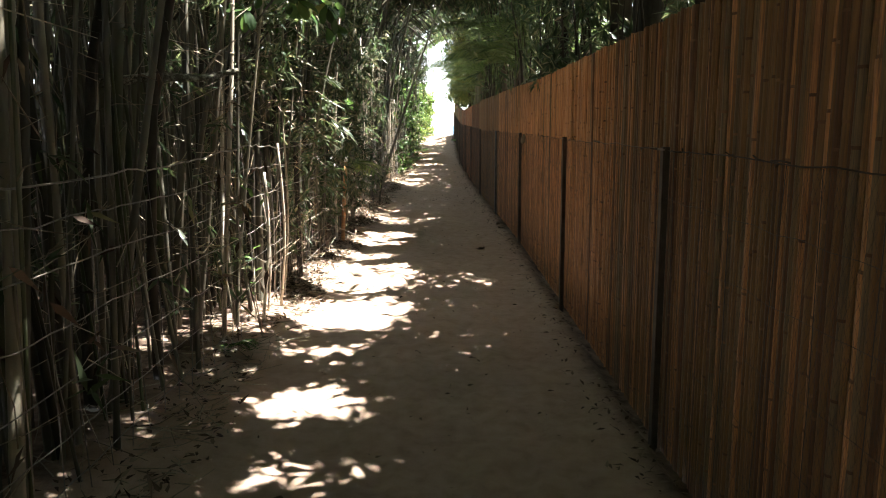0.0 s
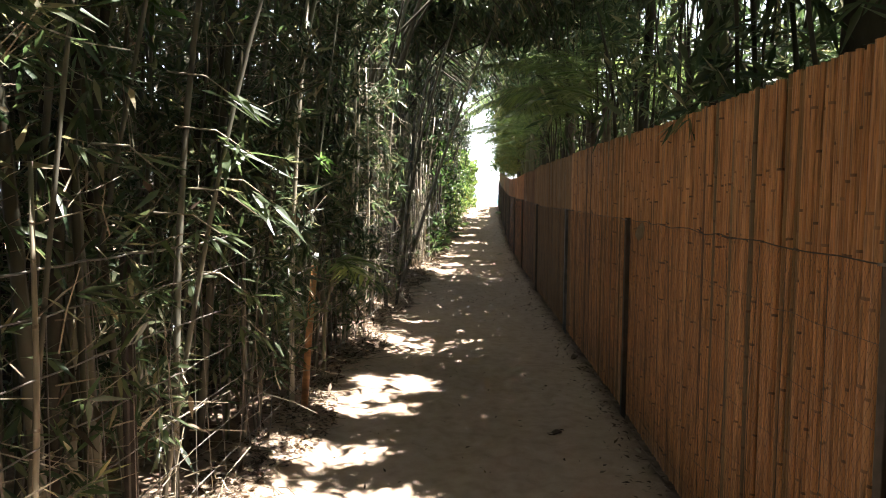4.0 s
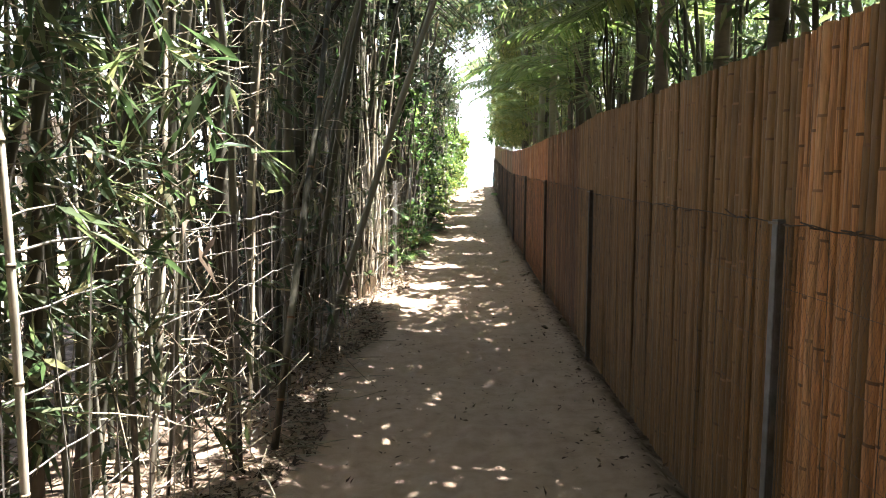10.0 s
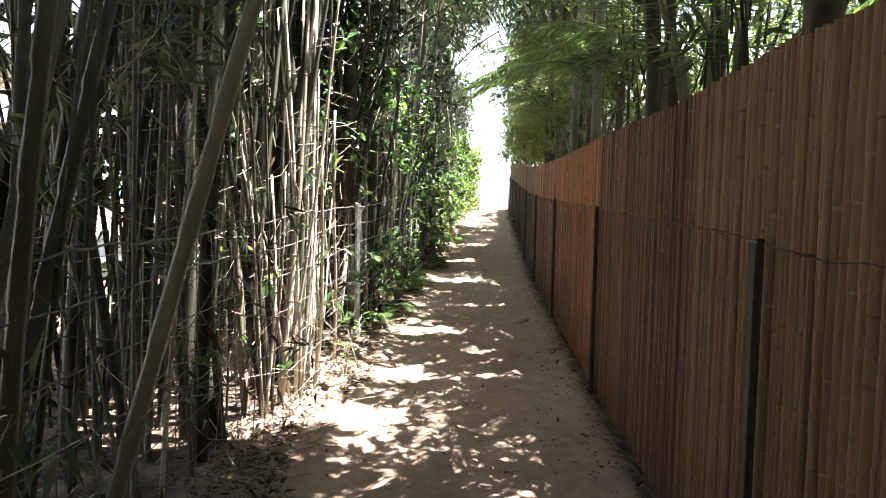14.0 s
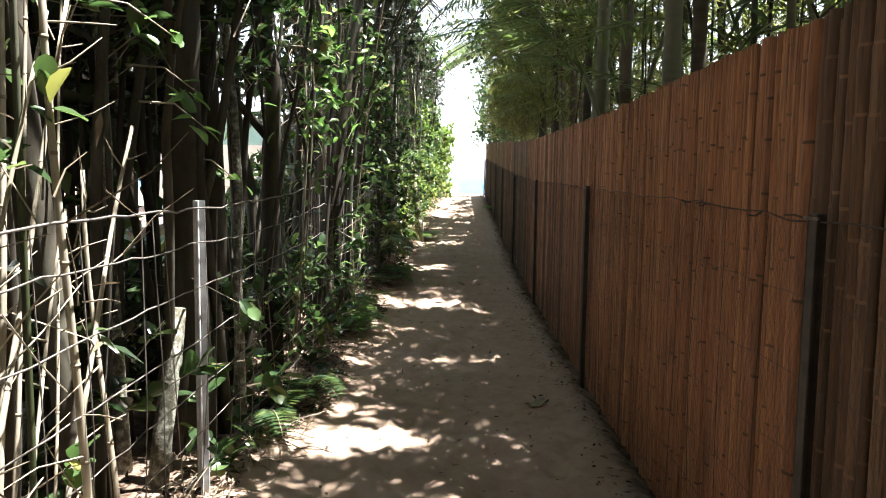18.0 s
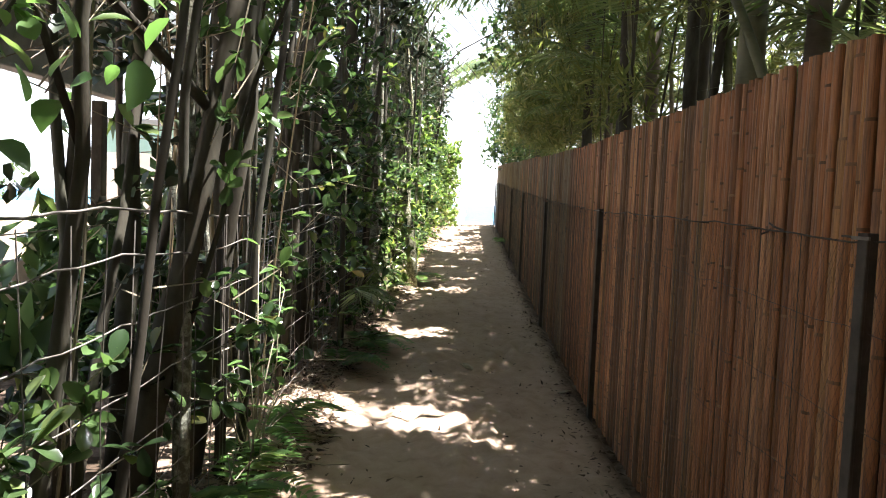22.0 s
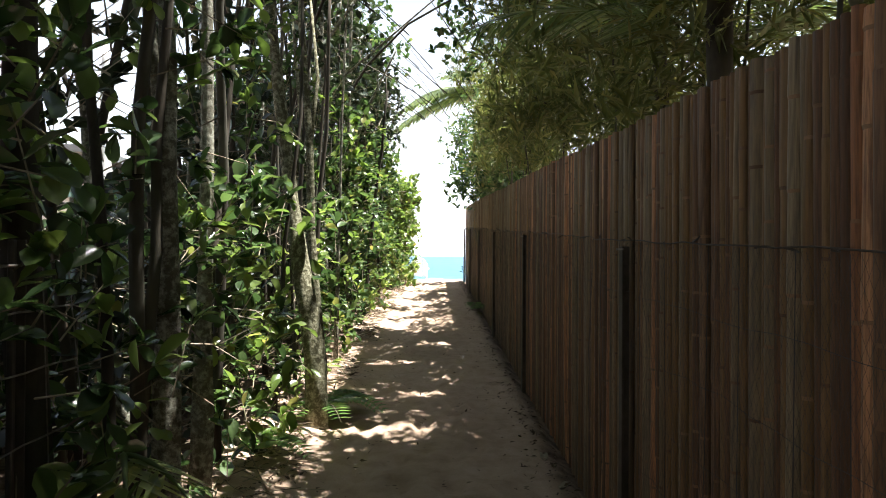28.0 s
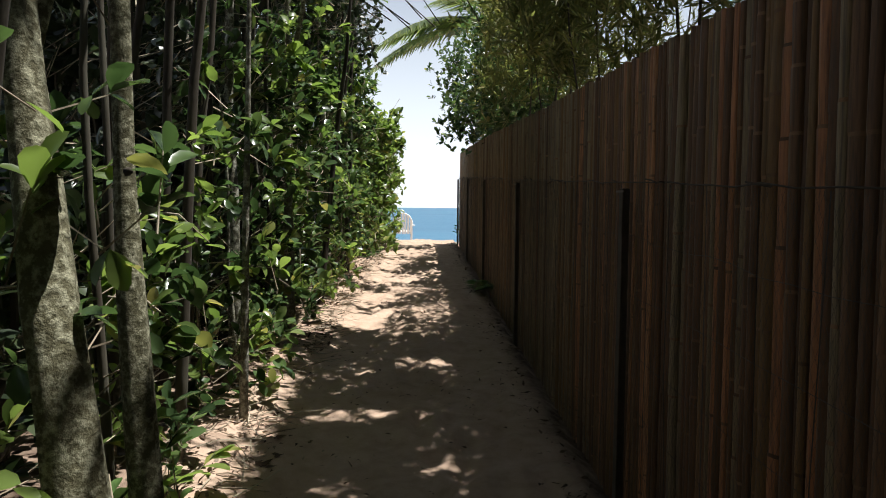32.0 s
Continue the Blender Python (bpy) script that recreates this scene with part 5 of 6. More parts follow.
def palm(x, y, stems, tall, fronds, length, label, r=0.05, name="palm", lsize=0.34, spread=0.5, mat=PALM_BARK, droop=0.4):
    g = float(ground_z(y))
    t = thing(name, (x, y, g), label, "palm")
    for k in range(stems):
        sx, sy = x + rng.normal(0, 0.18) * (stems > 1), y + rng.normal(0, 0.22) * (stems > 1)
        h = tall * rng.uniform(0.7, 1.05)
        n = 26
        z = np.linspace(0, 1, n)
        a, b = rng.normal(0, 0.15 if stems > 1 else 0.02, 2)
        pts = np.stack([sx + a * h * z ** 1.9, sy + b * h * z ** 1.9, g - 0.1 + h * z], 1)
        rad = r * (1 - 0.3 * z) * (1 + 0.06 * (np.arange(n) % 2))
        trunk = put("trunk", tube_mesh("trunk", mat, pts, rad, 9), t)
        for i in range(fronds):
            m, rib = frond_meshes("frond", pts[-1], open_way(pts[-1], length), length * rng.uniform(0.75, 1.1), droop * rng.uniform(0.8, 1.5), 34, lsize)
            f = put("frond", m, t)
            put("rib", rib, f)
    return t


def canopy(name, label, category, y0, y1, x0, x1, z0, z1, n, mat, size, ratio, shape, per=7, spread=0.6, stems=8, stem_mat=DARK_BARK, lumps=0.35, droop=0.25, thick=0.02, clumps=3.0):
    """A shrub or tree crown over the fence: stems that rise from the ground, twigs and leaves in uneven lumps."""
    reseed(y0, n)
    ym, xm = (y0 + y1) / 2, (x0 + x1) / 2
    t = thing(name, (max(xm, float(fence_x(ym)) + 0.4), ym, float(ground_z(ym))), label, category)
    k = max(6, int((y1 - y0) * (z1 - z0) * clumps))
    cen = np.stack([rng.uniform(x0, x1, k), rng.uniform(y0, y1, k), rng.uniform(z0, z1, k)], 1)
    who = rng.integers(0, k, n)
    p = cen[who] + rng.normal(0, lumps, (n, 3)) * (0.8, 1.0, 0.8)
    ok = (p[:, 2] > z0 - 0.25)
    ok &= shading(p + np.stack([0 * p[:, 2], 0 * p[:, 2], ground_z(p[:, 1])], 1))
    p = p[ok]
    p[:, 2] += ground_z(p[:, 1])
    w = unit(p - cen[who][ok]) + rng.normal(0, 0.35, p.shape)
    lp, lw, ls = sprays(p, w, per, spread, size, 0.35, droop)
    put("foliage", leaves("foliage", mat, lp, lw, ls, ratio, shape), t, kind="stuff")
    bx = np.maximum(cen[:, 0], fence_x(cen[:, 1]) + 0.15)
    base = np.stack([bx * 0.6 + 0.4 * (fence_x(cen[:, 1]) + 0.5), cen[:, 1] + rng.normal(0, 0.2, k), np.maximum(cen[:, 2] * 0.55, 2.3) + ground_z(cen[:, 1])], 1)
    tip = cen + (0, 0, 1) * ground_z(cen[:, 1])[:, None]
    base = tip + (base - tip) * (0.9 if stems > 7 else 0.4) if x1 > 0 else tip - (0.35, 0.0, 0.4)
    put("brushwood", sticks("brushwood", stem_mat, base, tip, thick * 0.5, 0.004), t, kind="stuff")
    for i in range(0 if stems else 2):
        e = tip[rng.integers(k)]
        b = np.array((float(hedge_x(e[1])) - rng.uniform(0.3, 0.9), e[1] + rng.normal(0, 0.3), float(ground_z(e[1])) - 0.05))
        s = np.linspace(0, 1, 10)[:, None]
        pts = b + (e - b) * np.concatenate([s ** 2.2, s, np.sin(s * 1.5708)], 1) + np.cumsum(rng.normal(0, 0.03, (10, 3)), 0) * s
        put("bough", tube_mesh("bough", stem_mat, pts, np.linspace(0.028, 0.008, 10), 7), t)
    for i in range(stems):
        y = rng.uniform(y0, y1)
        x = float(fence_x(y)) + rng.uniform(0.25, 1.3)
        r = thick * rng.uniform(0.6, 1.5)
        pts = stem_points(x, y, rng.uniform(0.75, 1.0) * z1, 0.05, 0.04)
        put("stem", tube_mesh("stem", stem_mat, pts, np.linspace(r, r * 0.4, 9), 7), t)
    return t


# a broad-leaved crown in the bamboo, and a snapped branch under it
canopy("tree", "dark green broad-leaved crown among the bamboo", "tree", 4.6, 7.6, -1.7, -0.9, 2.3, 3.3, 420, BROAD_LEAF, 0.13, 0.55, ROUND, 6, 0.8, 0, DARK_BARK, 0.22, 0.1, clumps=5.0)
snag = thing("snapped_branch", (-1.5, 4.05, 1.75), "pale snapped branch stub jutting out of the bamboo", "branch")
put("branch", tube_mesh("branch", BARK, np.array([(-1.75, 3.9, 1.72), (-1.5, 4.0, 1.76), (-1.3, 4.1, 1.75), (-1.12, 4.2, 1.8)]), [0.026, 0.023, 0.02, 0.015], 9, 0.08), snag)
put("twig", tube_mesh("twig", TWIG, np.array([(-1.3, 4.1, 1.76), (-1.22, 4.2, 1.9), (-1.15, 4.3, 1.98)]), [0.007, 0.005, 0.003], 5), snag)
# bamboo and small trees over the first half
for y0, n, top in [(-5, 1800, 5.0), (-2, 2000, 5.2), (1, 1900, 4.8), (4, 850, 4.0), (7, 1100, 4.2), (10, 260, 4.3), (13, 120, 4.2), (16, 120, 4.0), (19, 100, 3.8)]:
    canopy("bamboo_clump", "green bamboo leaning over the fence with dark stems", "bamboo", y0, y0 + 3, 1.05 if y0 > 8 else 1.2, 2.7, 2.1, top, n, BAMBOO_LEAF, 0.19, 0.17, KITE, 7, 0.55, 9, DARK_BARK, 0.27)
# unseen tall crowns, added to shade the start of the lane from the sunny side
for y0, n in [(-6, 500), (-3.5, 500), (-1, 600), (0.9, 420)]:
    canopy("tree", "unseen tall tree crown added behind the fence for shade", "tree", y0, y0 + 2.5, 2.0, 5.0, 4.8, 7.5, n, BROAD_LEAF, 0.17, 0.5, KITE, 7, 0.7, 2, DARK_BARK, 0.45, 0.1, 0.06)
# two more unseen leaf roofs, added to block sun and sky at the start
canopy("tree", "unseen dark boughs added over the start of the path for shade", "tree", -9, 3.5, -3.0, 1.4, 3.0, 4.6, 6000, BROAD_LEAF, 0.16, 0.5, KITE, 7, 0.7, 0, DARK_BARK, 0.6, 0.1, clumps=7.0)
canopy("tree", "unseen leafy boughs added over the fence to shade the start", "tree", 1.0, 6.5, 1.1, 2.7, 4.2, 5.4, 1500, BAMBOO_LEAF, 0.2, 0.22, KITE, 7, 0.6, 0, DARK_BARK, 0.45, clumps=14.0)
for x, y, r in [(1.5, 3.6, 0.07), (1.7, 5.2, 0.08), (1.6, 9.4, 0.06), (1.9, 11.2, 0.09), (1.6, 13.0, 0.07), (1.35, 17.2, 0.075), (1.3, 19.8, 0.06), (2.2, 8.0, 0.09), (2.3, 15.0, 0.08), (1.9, 8.3, 0.13), (1.75, 7.2, 0.06), (1.6, 6.3, 0.1)]:
    dark_tree(x, y, r, 6.0, 0.04, "tree", "dark trunk standing behind the bamboo fence", DARK_BARK, False)
# feather palms
for x, y, stems, tall, fr, ln in [(1.9, 14.6, 4, 3.4, 3, 2.0), (1.6, 19.6, 4, 3.2, 3, 2.2), (1.9, 22.6, 5, 3.6, 3, 2.0), (1.7, 26.0, 4, 3.0, 3, 2.0), (1.9, 29.2, 4, 3.2, 3, 2.0), (2.3, 17.6, 3, 3.6, 3, 2.0), (1.6, 24.2, 5, 2.6, 3, 1.7)]:
    palm(x, y, stems, tall, fr, ln, "feather palm with several slender green stems behind the fence", 0.03, mat=PALM_STEM)
for x, y, r in [(1.08, 22.3, 0.06), (1.1, 24.9, 0.07), (1.05, 27.3, 0.06), (1.1, 27.9, 0.055), (1.25, 26.3, 0.05), (1.4, 26.6, 0.05), (1.3, 31.0, 0.05), (1.1, 29.6, 0.06), (1.2, 20.0, 0.06), (1.8, 20.6, 0.07), (2.3, 21.5, 0.07), (2.6, 23.5, 0.07)]:
    palm(x, y, 1, 6.5, 8, 2.3, "palm with a straight ringed grey trunk behind the fence", r, "palm", 0.4, 0.5, PALM_STEM if y < 26 else DARK_BARK)
# olive green shrubs spilling over the fence
for y0, x0, n, top in [(22, 1.2, 300, 4.4), (25, 0.9, 800, 4.8), (28, 0.6, 1300, 4.8), (31, 0.5, 1500, 4.6), (34, 0.4, 1500, 4.4), (37, 0.35, 1300, 4.2)]:
    canopy("shrub", "olive green narrow-leaved shrub spilling over the fence", "shrub", y0, y0 + 3, x0, 2.6, 2.15, top, n, FINE_LEAF, 0.14, 0.15, KITE, 9, 0.8, 6, DARK_BARK, 0.25, 0.05, 0.014)
canopy("shrub", "dark round-leaved shrub over the seaward end of the fence", "shrub", 39.6, 45.4, 0.55, 2.2, 2.0, 3.7, 3800, BROAD_LEAF, 0.085, 0.55, OVAL, 6, 0.75, 5, DARK_BARK, 0.3, 0.0)
# overhanging boughs that close the tunnel
canopy("tree", "dark leafy boughs arching over the path", "tree", 35, 41, -1.8, 0.2, 3.6, 5.0, 1300, BROAD_LEAF, 0.1, 0.55, OVAL, 6, 0.75, 0, DARK_BARK, 0.35, 0.0)
for k in range(11):
    y0 = 3.4 + 3 * k
    canopy("tree", "light green boughs roofing the path", "tree", y0, y0 + 3, -1.3 if y0 < 14 else -2.3, 2.4 if y0 < 20 else 2.8, 4.2 if y0 < 20 else 4.9, 5.6 if y0 < 20 else 6.3, (3000, 3000, 3000, 2800, 2400, 1900, 1800, 1700, 1800, 2200, 2300)[k], BAMBOO_LEAF, 0.21, 0.2, KITE, 7, 0.6, 0, DARK_BARK, 0.5, clumps=14.0)

# extra boughs, placed only where their shadows cover ground or hedge
for y0, y1, x0, x1, n in [(16.0, 18.5, -1.7, 0.5, 1500), (1.2, 4.2, -1.3, 0.3, 800), (8.0, 13.0, 0.9, 2.3, 1000), (13.0, 17.0, 0.9, 2.3, 500), (30.5, 37.0, 0.6, 2.4, 1500)]:
    canopy("tree", "leafy boughs added to the roof to deepen shade on the path", "tree", y0, y1, x0, x1, 4.2, 5.3, n, BAMBOO_LEAF, 0.2, 0.22, KITE, 7, 0.6, 0, DARK_BARK, 0.4, clumps=14.0)
reseed(17, 5)
for k in range(18):
    y = rng.uniform(16.5, 29.5)
    dark_tree(float(fence_x(y)) + rng.uniform(0.35, 1.6), y, rng.uniform(0.025, 0.05), rng.uniform(4.5, 6.0), 0.05, "palm", "slender dark palm stem standing behind the fence", DARK_BARK if k % 3 else PALM_STEM, False)


def arching_palm(x, y, z, ways, length):
    g = float(ground_z(y))
    t = thing("palm", (x, y, g), "feather palm whose fronds arch over the path", "palm")
    pts = np.stack([np.full(16, x), np.full(16, y), np.linspace(g - 0.1, z, 16)], 1)
    put("trunk", tube_mesh("trunk", PALM_BARK, pts, 0.05 * (1 + 0.08 * (np.arange(16) % 2)), 9), t)
    for w in ways:
        m, rib = frond_meshes("frond", pts[-1], w, length * rng.uniform(0.9, 1.1), 0.5, 44, 0.4, PALM_LEAF, 0.075)
        put("rib", rib, put("frond", m, t))


for x, y, z in [(1.35, 12.9, 2.6), (1.4, 14.2, 2.5), (1.5, 15.4, 2.7), (1.5, 17.8, 2.9), (1.4, 20.6, 2.7), (1.45, 23.0, 2.8), (1.6, 28.9, 2.8), (1.5, 30.6, 2.6)]:
    arching_palm(x, y, z, [(math.cos(a), math.sin(a), rng.uniform(0.5, 1.1)) for a in (2.2, 3.0, 3.9, 4.6, 0.5, 5.5)], 1.8)
arching_palm(1.35, 16.4, 3.2, [(-1, -0.5, 0.85), (-0.8, 0.5, 0.9), (-0.3, -1, 0.8), (0.6, -0.5, 1)], 2.3)
arching_palm(1.3, 24.6, 3.1, [(-1, -0.25, 0.9), (-1, 0.5, 0.75), (-0.5, -1, 0.9), (-0.2, -0.9, 0.4), (0.6, 0.5, 1)], 2.3)
arching_palm(1.3, 28.7, 3.3, [(-1, 0.05, 0.62), (-1, 0.35, 0.8), (-1, -0.3, 0.75), (-0.6, -0.9, 0.9)], 2.6)
arching_palm(1.25, 27.4, 3.0, [(-1, -0.6, 0.7), (-0.7, -1, 0.5), (-0.6, 0.8, 0.9), (0.7, 0.2, 1)], 2.0)

# grey board wall and far foliage that close the plot
bm_wall = thing("board_wall", (4.6, 22, 0), "grey weathered board wall behind the palms", "wall")
for k in range(40):
    bm = bmesh.new()
    box(bm, (0.025, 0.195, 3.3 + 0.05 * math.sin(k * 2.3)), (4.6, 17 + k * 0.2, 1.65), 0, 0.004)
    part("board", bm, GREY_BOARD, bm_wall)
bm = bmesh.new()
box(bm, (0.06, 8.1, 0.08), (4.66, 21, 2.6))
part("rail", bm, GREY_BOARD, bm_wall)


def far_wood(name, x0, x1, y0, y1, z1, n, label, mat=BROAD_LEAF):
    t = thing(name, ((x0 + x1) / 2, (y0 + y1) / 2, float(ground_z((y0 + y1) / 2))), label, "trees", kind="stuff")
    k = max(12, n // 60)
    cen = np.stack([rng.uniform(x0, x1, k), rng.uniform(y0, y1, k), rng.uniform(0.3, z1, k)], 1)
    p = cen[rng.integers(0, k, n)] + rng.normal(0, 0.7, (n, 3))
    p[:, 2] = np.abs(p[:, 2]) + ground_z(p[:, 1])
    lp, lw, ls = sprays(p, rng.normal(0, 1, p.shape), 4, 0.7, 0.3)
    put("foliage", leaves("foliage", mat, lp, lw, ls, 0.5), t)
    m = max(4, n // 400)
    a = np.stack([rng.uniform(x0, x1, m), rng.uniform(y0, y1, m), np.zeros(m)], 1)
    a[:, 2] = ground_z(a[:, 1])
    put("trunk_mass", sticks("trunk_mass", DARK_BARK, a, a + np.stack([rng.normal(0, 0.4, m), rng.normal(0, 0.4, m), np.full(m, z1)], 1), 0.12, 0.06, 0.03), t)


for y0 in (-10, 4, 18, 32):
    far_wood("far_wood", 7.0, 9.5, y0, y0 + 14, 6.5 if y0 < 10 else 2.4, 2000 if y0 < 10 else 900, "dark green garden trees beyond the fence")
far_wood("far_wood", -27, -22, 4, 60, 2.2, 3000, "garden trees across the sunny yard")
far_wood("far_wood", -12, -6, -12, 14, 6.0, 3000, "shady garden trees behind the bamboo")
# never in view; added to close off light from behind the start
far_wood("far_wood", -7, 6, -15, -10, 6.0, 2600, "unseen dark trees added behind the start of the path")

# ---- the yard behind the hedge ----
def pavilion():
    p = thing("beach_pavilion", (-7.0, 28.0, 0.2), "open pale garden pavilion with dark posts and a low wall", "pavilion")
    bm = bmesh.new()
    box(bm, (5.0, 5.0, 0.25), (-7.2, 28.0, 0.3))
    part("floor_slab", bm, WALL_PAINT, p)
    bm = bmesh.new()
    box(bm, (0.16, 5.0, 0.55), (-4.75, 28.0, 0.5), 0, 0.01)
    part("low_wall", bm, GREY_BOARD, p)
    for x in (-4.75, -9.6):
        for y in (25.7, 28.0, 30.3):
            bm = bmesh.new()
            box(bm, (0.14, 0.14, 2.4), (x, y, 1.4), 0, 0.01)
            part("post", bm, DARK_BARK, p)
    # pale fascia in shade: its shade is given by the grey board colour
    bm = bmesh.new()
    box(bm, (0.2, 5.2, 0.7), (-4.7, 28.0, 3.0), 0, 0.01)
    part("fascia", bm, GREY_BOARD, p)
    bm = bmesh.new()
    box(bm, (0.24, 5.3, 0.1), (-4.3, 28.0, 3.36))
    part("gutter", bm, ROOF_PAINT, p)
    # roof drawn further out than needed, to shade the fascia
    bm = bmesh.new()
    box(bm, (6.6, 5.8, 0.12), (-6.9, 28.0, 3.47))
    part("roof", bm, ROOF_PAINT, p)
    bm = bmesh.new()
    box(bm, (0.15, 5.0, 2.6), (-9.8, 28.0, 1.5))
    part("back_wall", bm, WALL_PAINT, p)


pavilion()


def hut():
    h = thing("beach_hut", (-6.4, 38.5, 0.6), "low white hut with an aqua painted band under its roof", "hut")
    bm = bmesh.new()
    box(bm, (3.0, 4.4, 2.0), (-6.43, 38.5, 1.45))
    part("body", bm, WALL_PAINT, h)
    for k in range(4):
        bm = bmesh.new()
        box(bm, (0.04, 4.5, 0.135), (-4.9, 38.5, 2.36 + k * 0.14), 0, 0.004)
        part("board", bm, GREEN_PAINT, h)
    bm = bmesh.new()
    box(bm, (2.96, 4.46, 0.56), (-6.42, 38.5, 2.57))
    part("band", bm, GREEN_PAINT, h)
    bm = bmesh.new()
    box(bm, (3.5, 4.9, 0.1), (-6.4, 38.5, 2.91))
    part("roof", bm, ROOF_PAINT, h)
    bm = bmesh.new()
    box(bm, (0.06, 0.9, 0.8), (-4.9, 37.7, 1.75), 0, 0.01)
    w = part("window", bm, WALL_PAINT, h)
    bm = bmesh.new()
    box(bm, (0.02, 0.74, 0.64), (-4.86, 37.7, 1.75))
    part("pane", bm, GLASS_DARK, w)


hut()
umbrella = thing("beach_umbrella", (-4.0, 35.2, 0.45), "closed white beach umbrella on a pole beyond the hedge", "umbrella")
put("pole", tube_mesh("pole", PALE_STEEL, np.array([(-4.0, 35.2, 0.4), (-4.0, 35.2, 4.1)]), 0.02, 8), umbrella)
z_fold = np.linspace(0, 1, 9)
put("canopy", tube_mesh("canopy", WHITE_PLASTIC, np.stack([np.full(9, -4.0), np.full(9, 35.2), 2.2 + 1.85 * z_fold], 1), 0.1 * (1 - 0.75 * z_fold) * (1 + 0.12 * (np.arange(9) % 2)), 10, 0.1), umbrella)


# ---- the beach ----
def beach_chair():
    x, y, z = -0.62, 54.0, 0.5
    c = thing("beach_chair", (x, y, z), "white slatted plastic beach chair with a rounded back on the sand", "chair")
    for sx in (-0.28, 0.28):
        bm = bmesh.new()
        box(bm, (0.06, 0.05, 0.55), (x + sx, y - 0.25, z + 0.27), 0, 0.01)
        part("leg", bm, WHITE_PLASTIC, c)
        bm = bmesh.new()
        box(bm, (0.06, 0.05, 0.5), (x + sx, y + 0.3, z + 0.24), 0, 0.01)
        part("leg", bm, WHITE_PLASTIC, c)
        bm = bmesh.new()
        box(bm, (0.12, 0.72, 0.03), (x + sx * 1.15, y + 0.02, z + 0.57), 0, 0.008)
        part("armrest", bm, WHITE_PLASTIC, c)
    for k in range(5):
        bm = bmesh.new()
        box(bm, (0.5, 0.085, 0.02), (x, y - 0.15 + k * 0.1, z + 0.36 + 0.01 * k), 0, 0.005)
        part("seat_slat", bm, WHITE_PLASTIC, c)
    for k in range(7):
        o = (k - 3) / 3
        top = 0.62 + 0.32 * math.sqrt(max(0.0, 1 - (o * 0.92) ** 2))
        bm = bmesh.new()
        box(bm, (0.062, 0.02, top - 0.3), (x + o * 0.26, y - 0.28, z + 0.3 + (top - 0.3) / 2), 0, 0.006)
        part("back_slat", bm, WHITE_PLASTIC, c)
    a = np.linspace(0, math.pi, 15)
    put("back_hoop", tube_mesh("back_hoop", WHITE_PLASTIC, np.stack([x + 0.31 * np.cos(a), np.full(15, y - 0.29), z + 0.6 + 0.36 * np.sin(a)], 1), 0.022, 6), c)


beach_chair()


def coconut_palm():
    x, y, g = 4.3, 59.0, 0.15
    t = thing("coconut_palm", (x, y, g), "tall coconut palm with drooping fronds above the beach", "palm")
    z = np.linspace(0, 1, 30)
    pts = np.stack([x - 1.8 * z ** 2, y - 0.5 * z, g - 0.2 + 8.6 * z], 1)
    put("trunk", tube_mesh("trunk", PALM_BARK, pts, 0.16 * (1 - 0.35 * z) * (1 + 0.05 * (np.arange(30) % 2)), 10), t)
    ways = [(-1.0, -0.1, 0.25), (-0.9, 0.4, 0.5), (-0.5, -0.8, 0.5), (0.3, -1, 0.6), (1, 0.1, 0.4), (0.6, 0.8, 0.6), (-0.3, 0.9, 0.7), (0, -0.2, 1.2), (-1.0, -0.35, 0.05), (-1.0, 0.15, 0.14), (-1.0, -0.6, 0.3)]
    for w in ways:
        m, rib = frond_meshes("frond", pts[-1], w, 4.7, 0.5, 80, 0.95, PALM_LEAF, 0.1)
        put("rib", rib, put("frond", m, t))


coconut_palm()


# ---- litter on the path ----
def litter(name, n, xs, ys, mat, size, ratio, label, lift=0.006, flat=0.25):
    p = np.stack([xs, ys, ground_at(xs, ys) + lift], 1)
    w = np.stack([rng.normal(0, 1, n), rng.normal(0, 1, n), np.abs(rng.normal(0, flat, n))], 1)
    tagged(new(name, leaves(name, mat, p, w, size, ratio, BLADE, 0.35)), label, "litter", kind="stuff")


n = 17000
ys = np.concatenate([rng.uniform(-1, 46, 8000), rng.uniform(6, 29, 9000)])
litter("leaf_litter", n, hedge_x(ys) + 0.16 - np.abs(rng.normal(0, 0.28, n)) + 0.1 * np.sin(ys * 2.3), ys, DRY_LEAF, rng.uniform(0.025, 0.075, n), 0.32, "brown dry leaves heaped along the hedge foot")
n = 3000
ys = rng.uniform(-1, 46, n)
litter("leaf_litter", n, fence_x(ys) - 0.06 - np.abs(rng.normal(0, 0.12, n)), ys, DRY_LEAF, rng.uniform(0.02, 0.06, n), 0.35, "dry leaf bits along the fence foot")
n = 3600
ys = np.concatenate([rng.uniform(0, 46, 1600), rng.uniform(14, 36, 2000)])
litter("leaf_litter", n, rng.uniform(-0.9, 0.8, n), ys, DRY_LEAF, rng.uniform(0.01, 0.05, n), 0.35, "scattered dry leaf bits on the sand")
n = 2600
ys = rng.uniform(-1, 45, n)
xs = hedge_x(ys) + 0.2 - np.abs(rng.normal(0, 0.25, n))
a = np.stack([xs, ys, ground_at(xs, ys) + 0.012], 1)
ang = rng.uniform(0, 6.283, n)
tagged(new("twig_litter", sticks("twig_litter", TWIG, a, a + np.stack([np.cos(ang), np.sin(ang), rng.uniform(0, 0.15, n)], 1) * rng.uniform(0.06, 0.35, (n, 1)), 0.004, 0.002, 0.06)), "fallen twigs along the hedge foot", "twigs", kind="stuff")

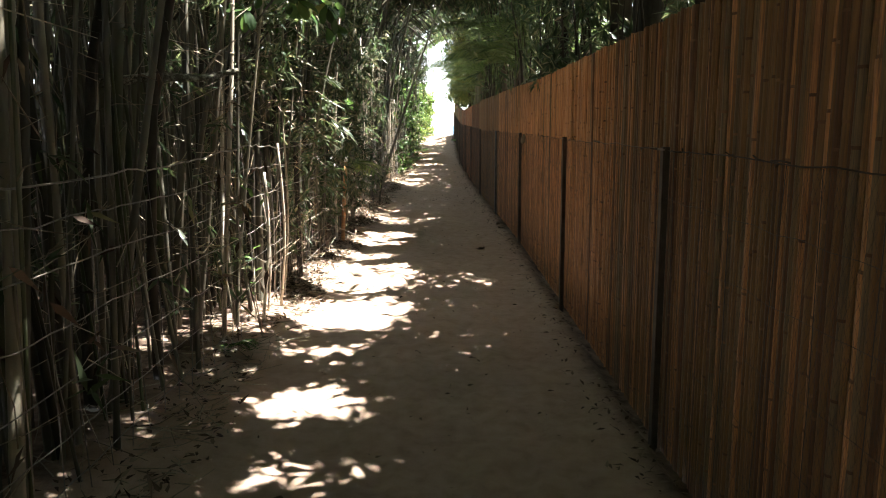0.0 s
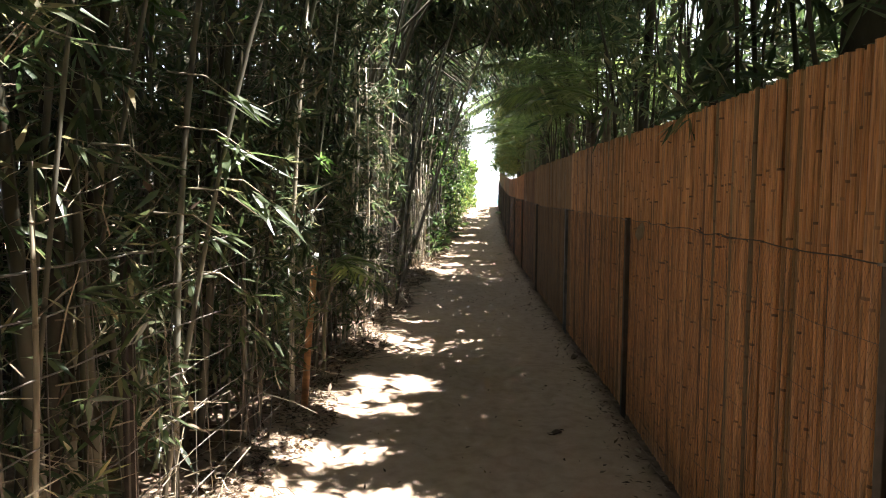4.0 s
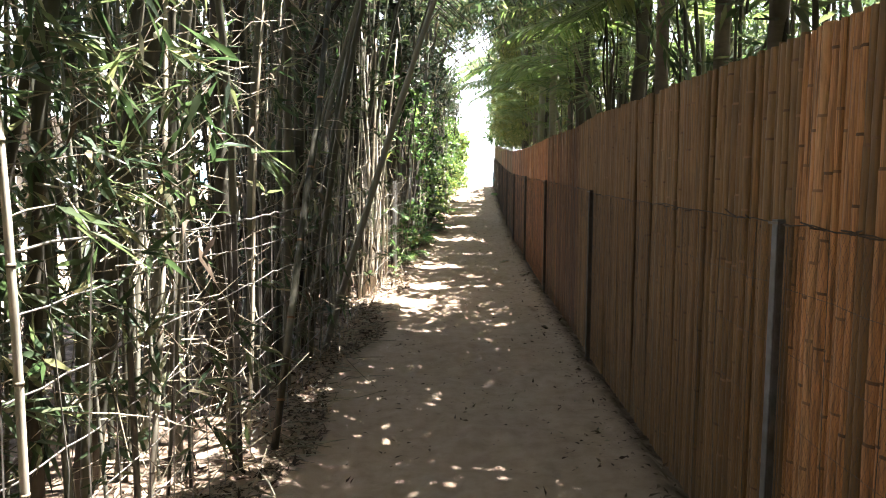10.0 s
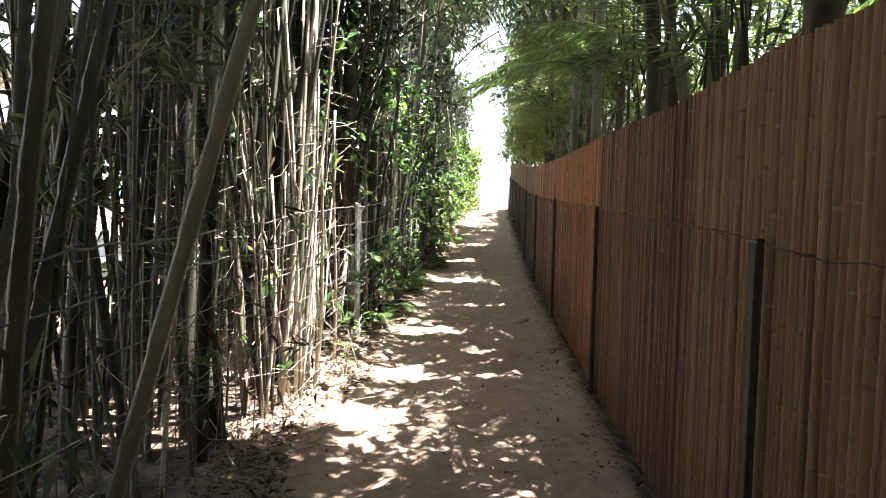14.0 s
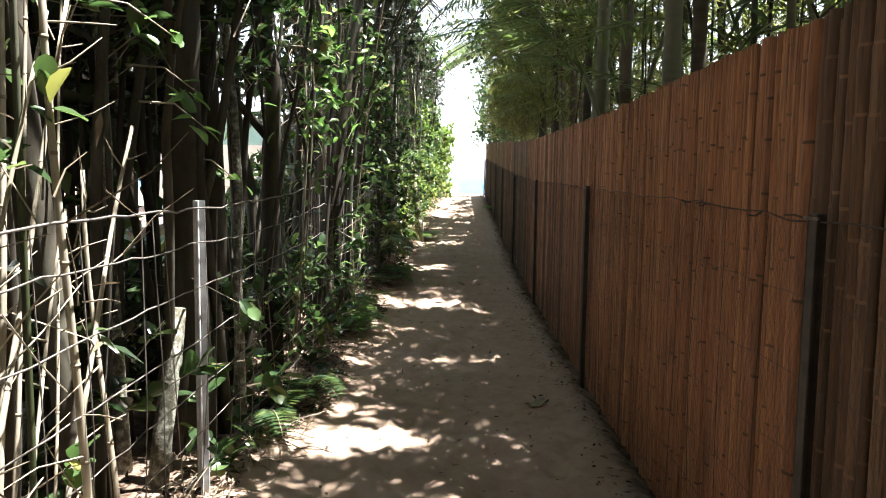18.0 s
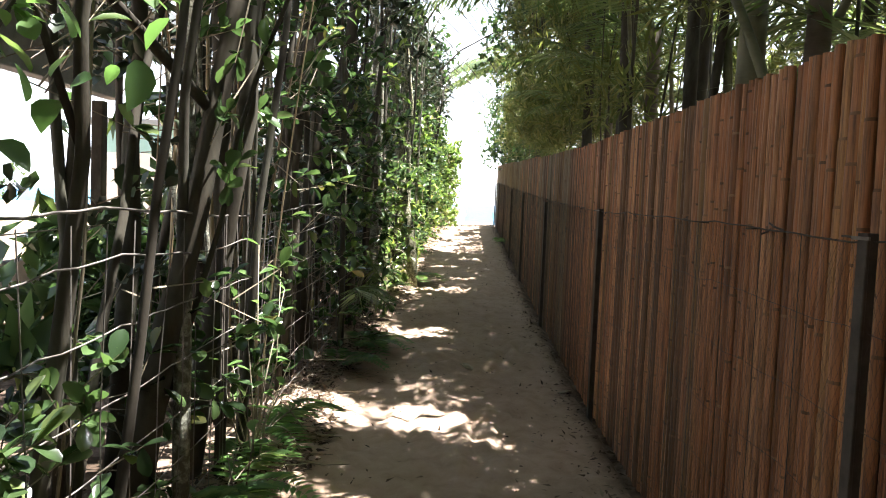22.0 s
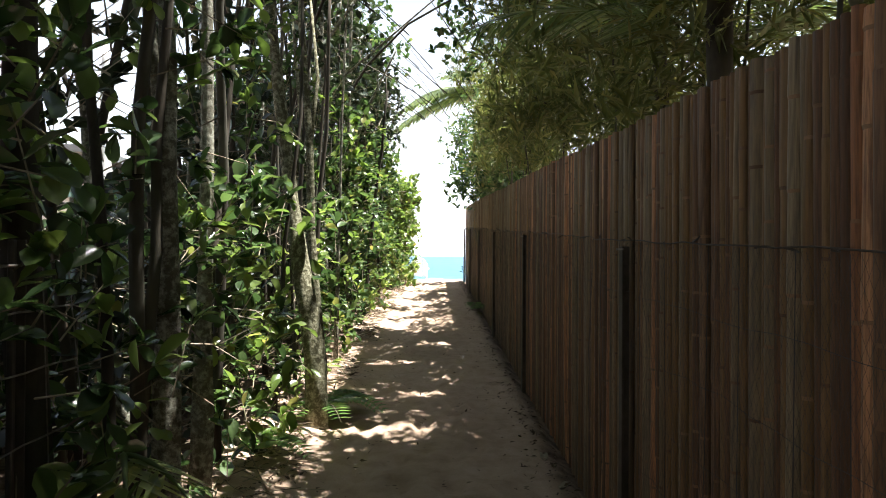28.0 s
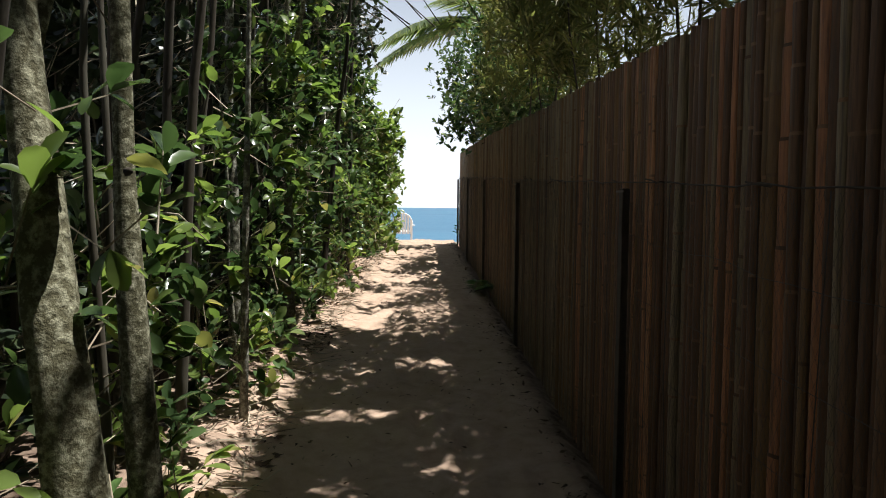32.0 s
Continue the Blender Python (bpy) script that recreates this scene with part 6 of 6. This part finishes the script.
caught = thing("dead_leaf", (0.96, 9.0, 1.38), "pale dry leaf caught on the top wire", "leaf")
put("blade", leaves("blade", TWIG, np.array([(0.985, 9.02, 1.39)]), np.array([(-0.25, -0.1, -1.0)]), 0.13, 0.45, OVAL), caught)


def husk(x, y, size, turn, mat, label, category="litter"):
    """A curled scrap of dry husk or leaf sheath lying on the sand."""
    g = float(ground_at(x, y))
    u, v = np.meshgrid(np.linspace(-1, 1, 7), np.linspace(-1, 1, 5))
    w = np.sqrt(np.clip(1 - 0.8 * u ** 2, 0.05, 1))
    q = np.stack([u * size, v * w * size * 0.42, size * (0.22 * v ** 2 + 0.12 * np.sin(u * 3)) + size * 0.12 + rng.normal(0, size * 0.03, u.shape)], -1).reshape(-1, 3)
    c, s = math.cos(turn), math.sin(turn)
    q = np.stack([q[:, 0] * c - q[:, 1] * s + x, q[:, 0] * s + q[:, 1] * c + y, q[:, 2] + g], 1)
    low = q - (0, 0, size * 0.1)
    i = (np.arange(4)[:, None] * 7 + np.arange(6)[None]).ravel()
    top = np.stack([i, i + 1, i + 8, i + 7], 1)
    rim = [k for k in range(6)] + [6 + 7 * k for k in range(4)] + [34 - k for k in range(6)] + [28 - 7 * k for k in range(4)]
    side = np.array([(rim[(k + 1) % 20], rim[k], rim[k] + 35, rim[(k + 1) % 20] + 35) for k in range(20)])
    ob = new("husk", mesh_of("husk", np.concatenate([q, low]), np.concatenate([top, top[:, ::-1] + 35, side]), mat, True))
    tagged(ob, label, category, "scraps on the path")


for x, y, size, turn in [(0.58, 14.6, 0.05, 0.4), (0.85, 11.3, 0.07, 1.2), (0.56, 17.5, 0.05, 2.0), (0.6, 26.8, 0.05, 0.3), (0.56, 31.0, 0.06, 1.5), (0.6, 30.5, 0.05, 0.8), (0.35, 22.4, 0.09, 0.9), (0.58, 21.0, 0.06, 0.2), (0.45, 9.0, 0.05, 0.5), (-0.15, 27.4, 0.08, 2.2)]:
    husk(x, y, size, turn, TWIG if y > 20 else DRY_LEAF, "pale curled scrap of dry husk on the sand" if y > 20 else "brown curled dry leaf lying on the sand")
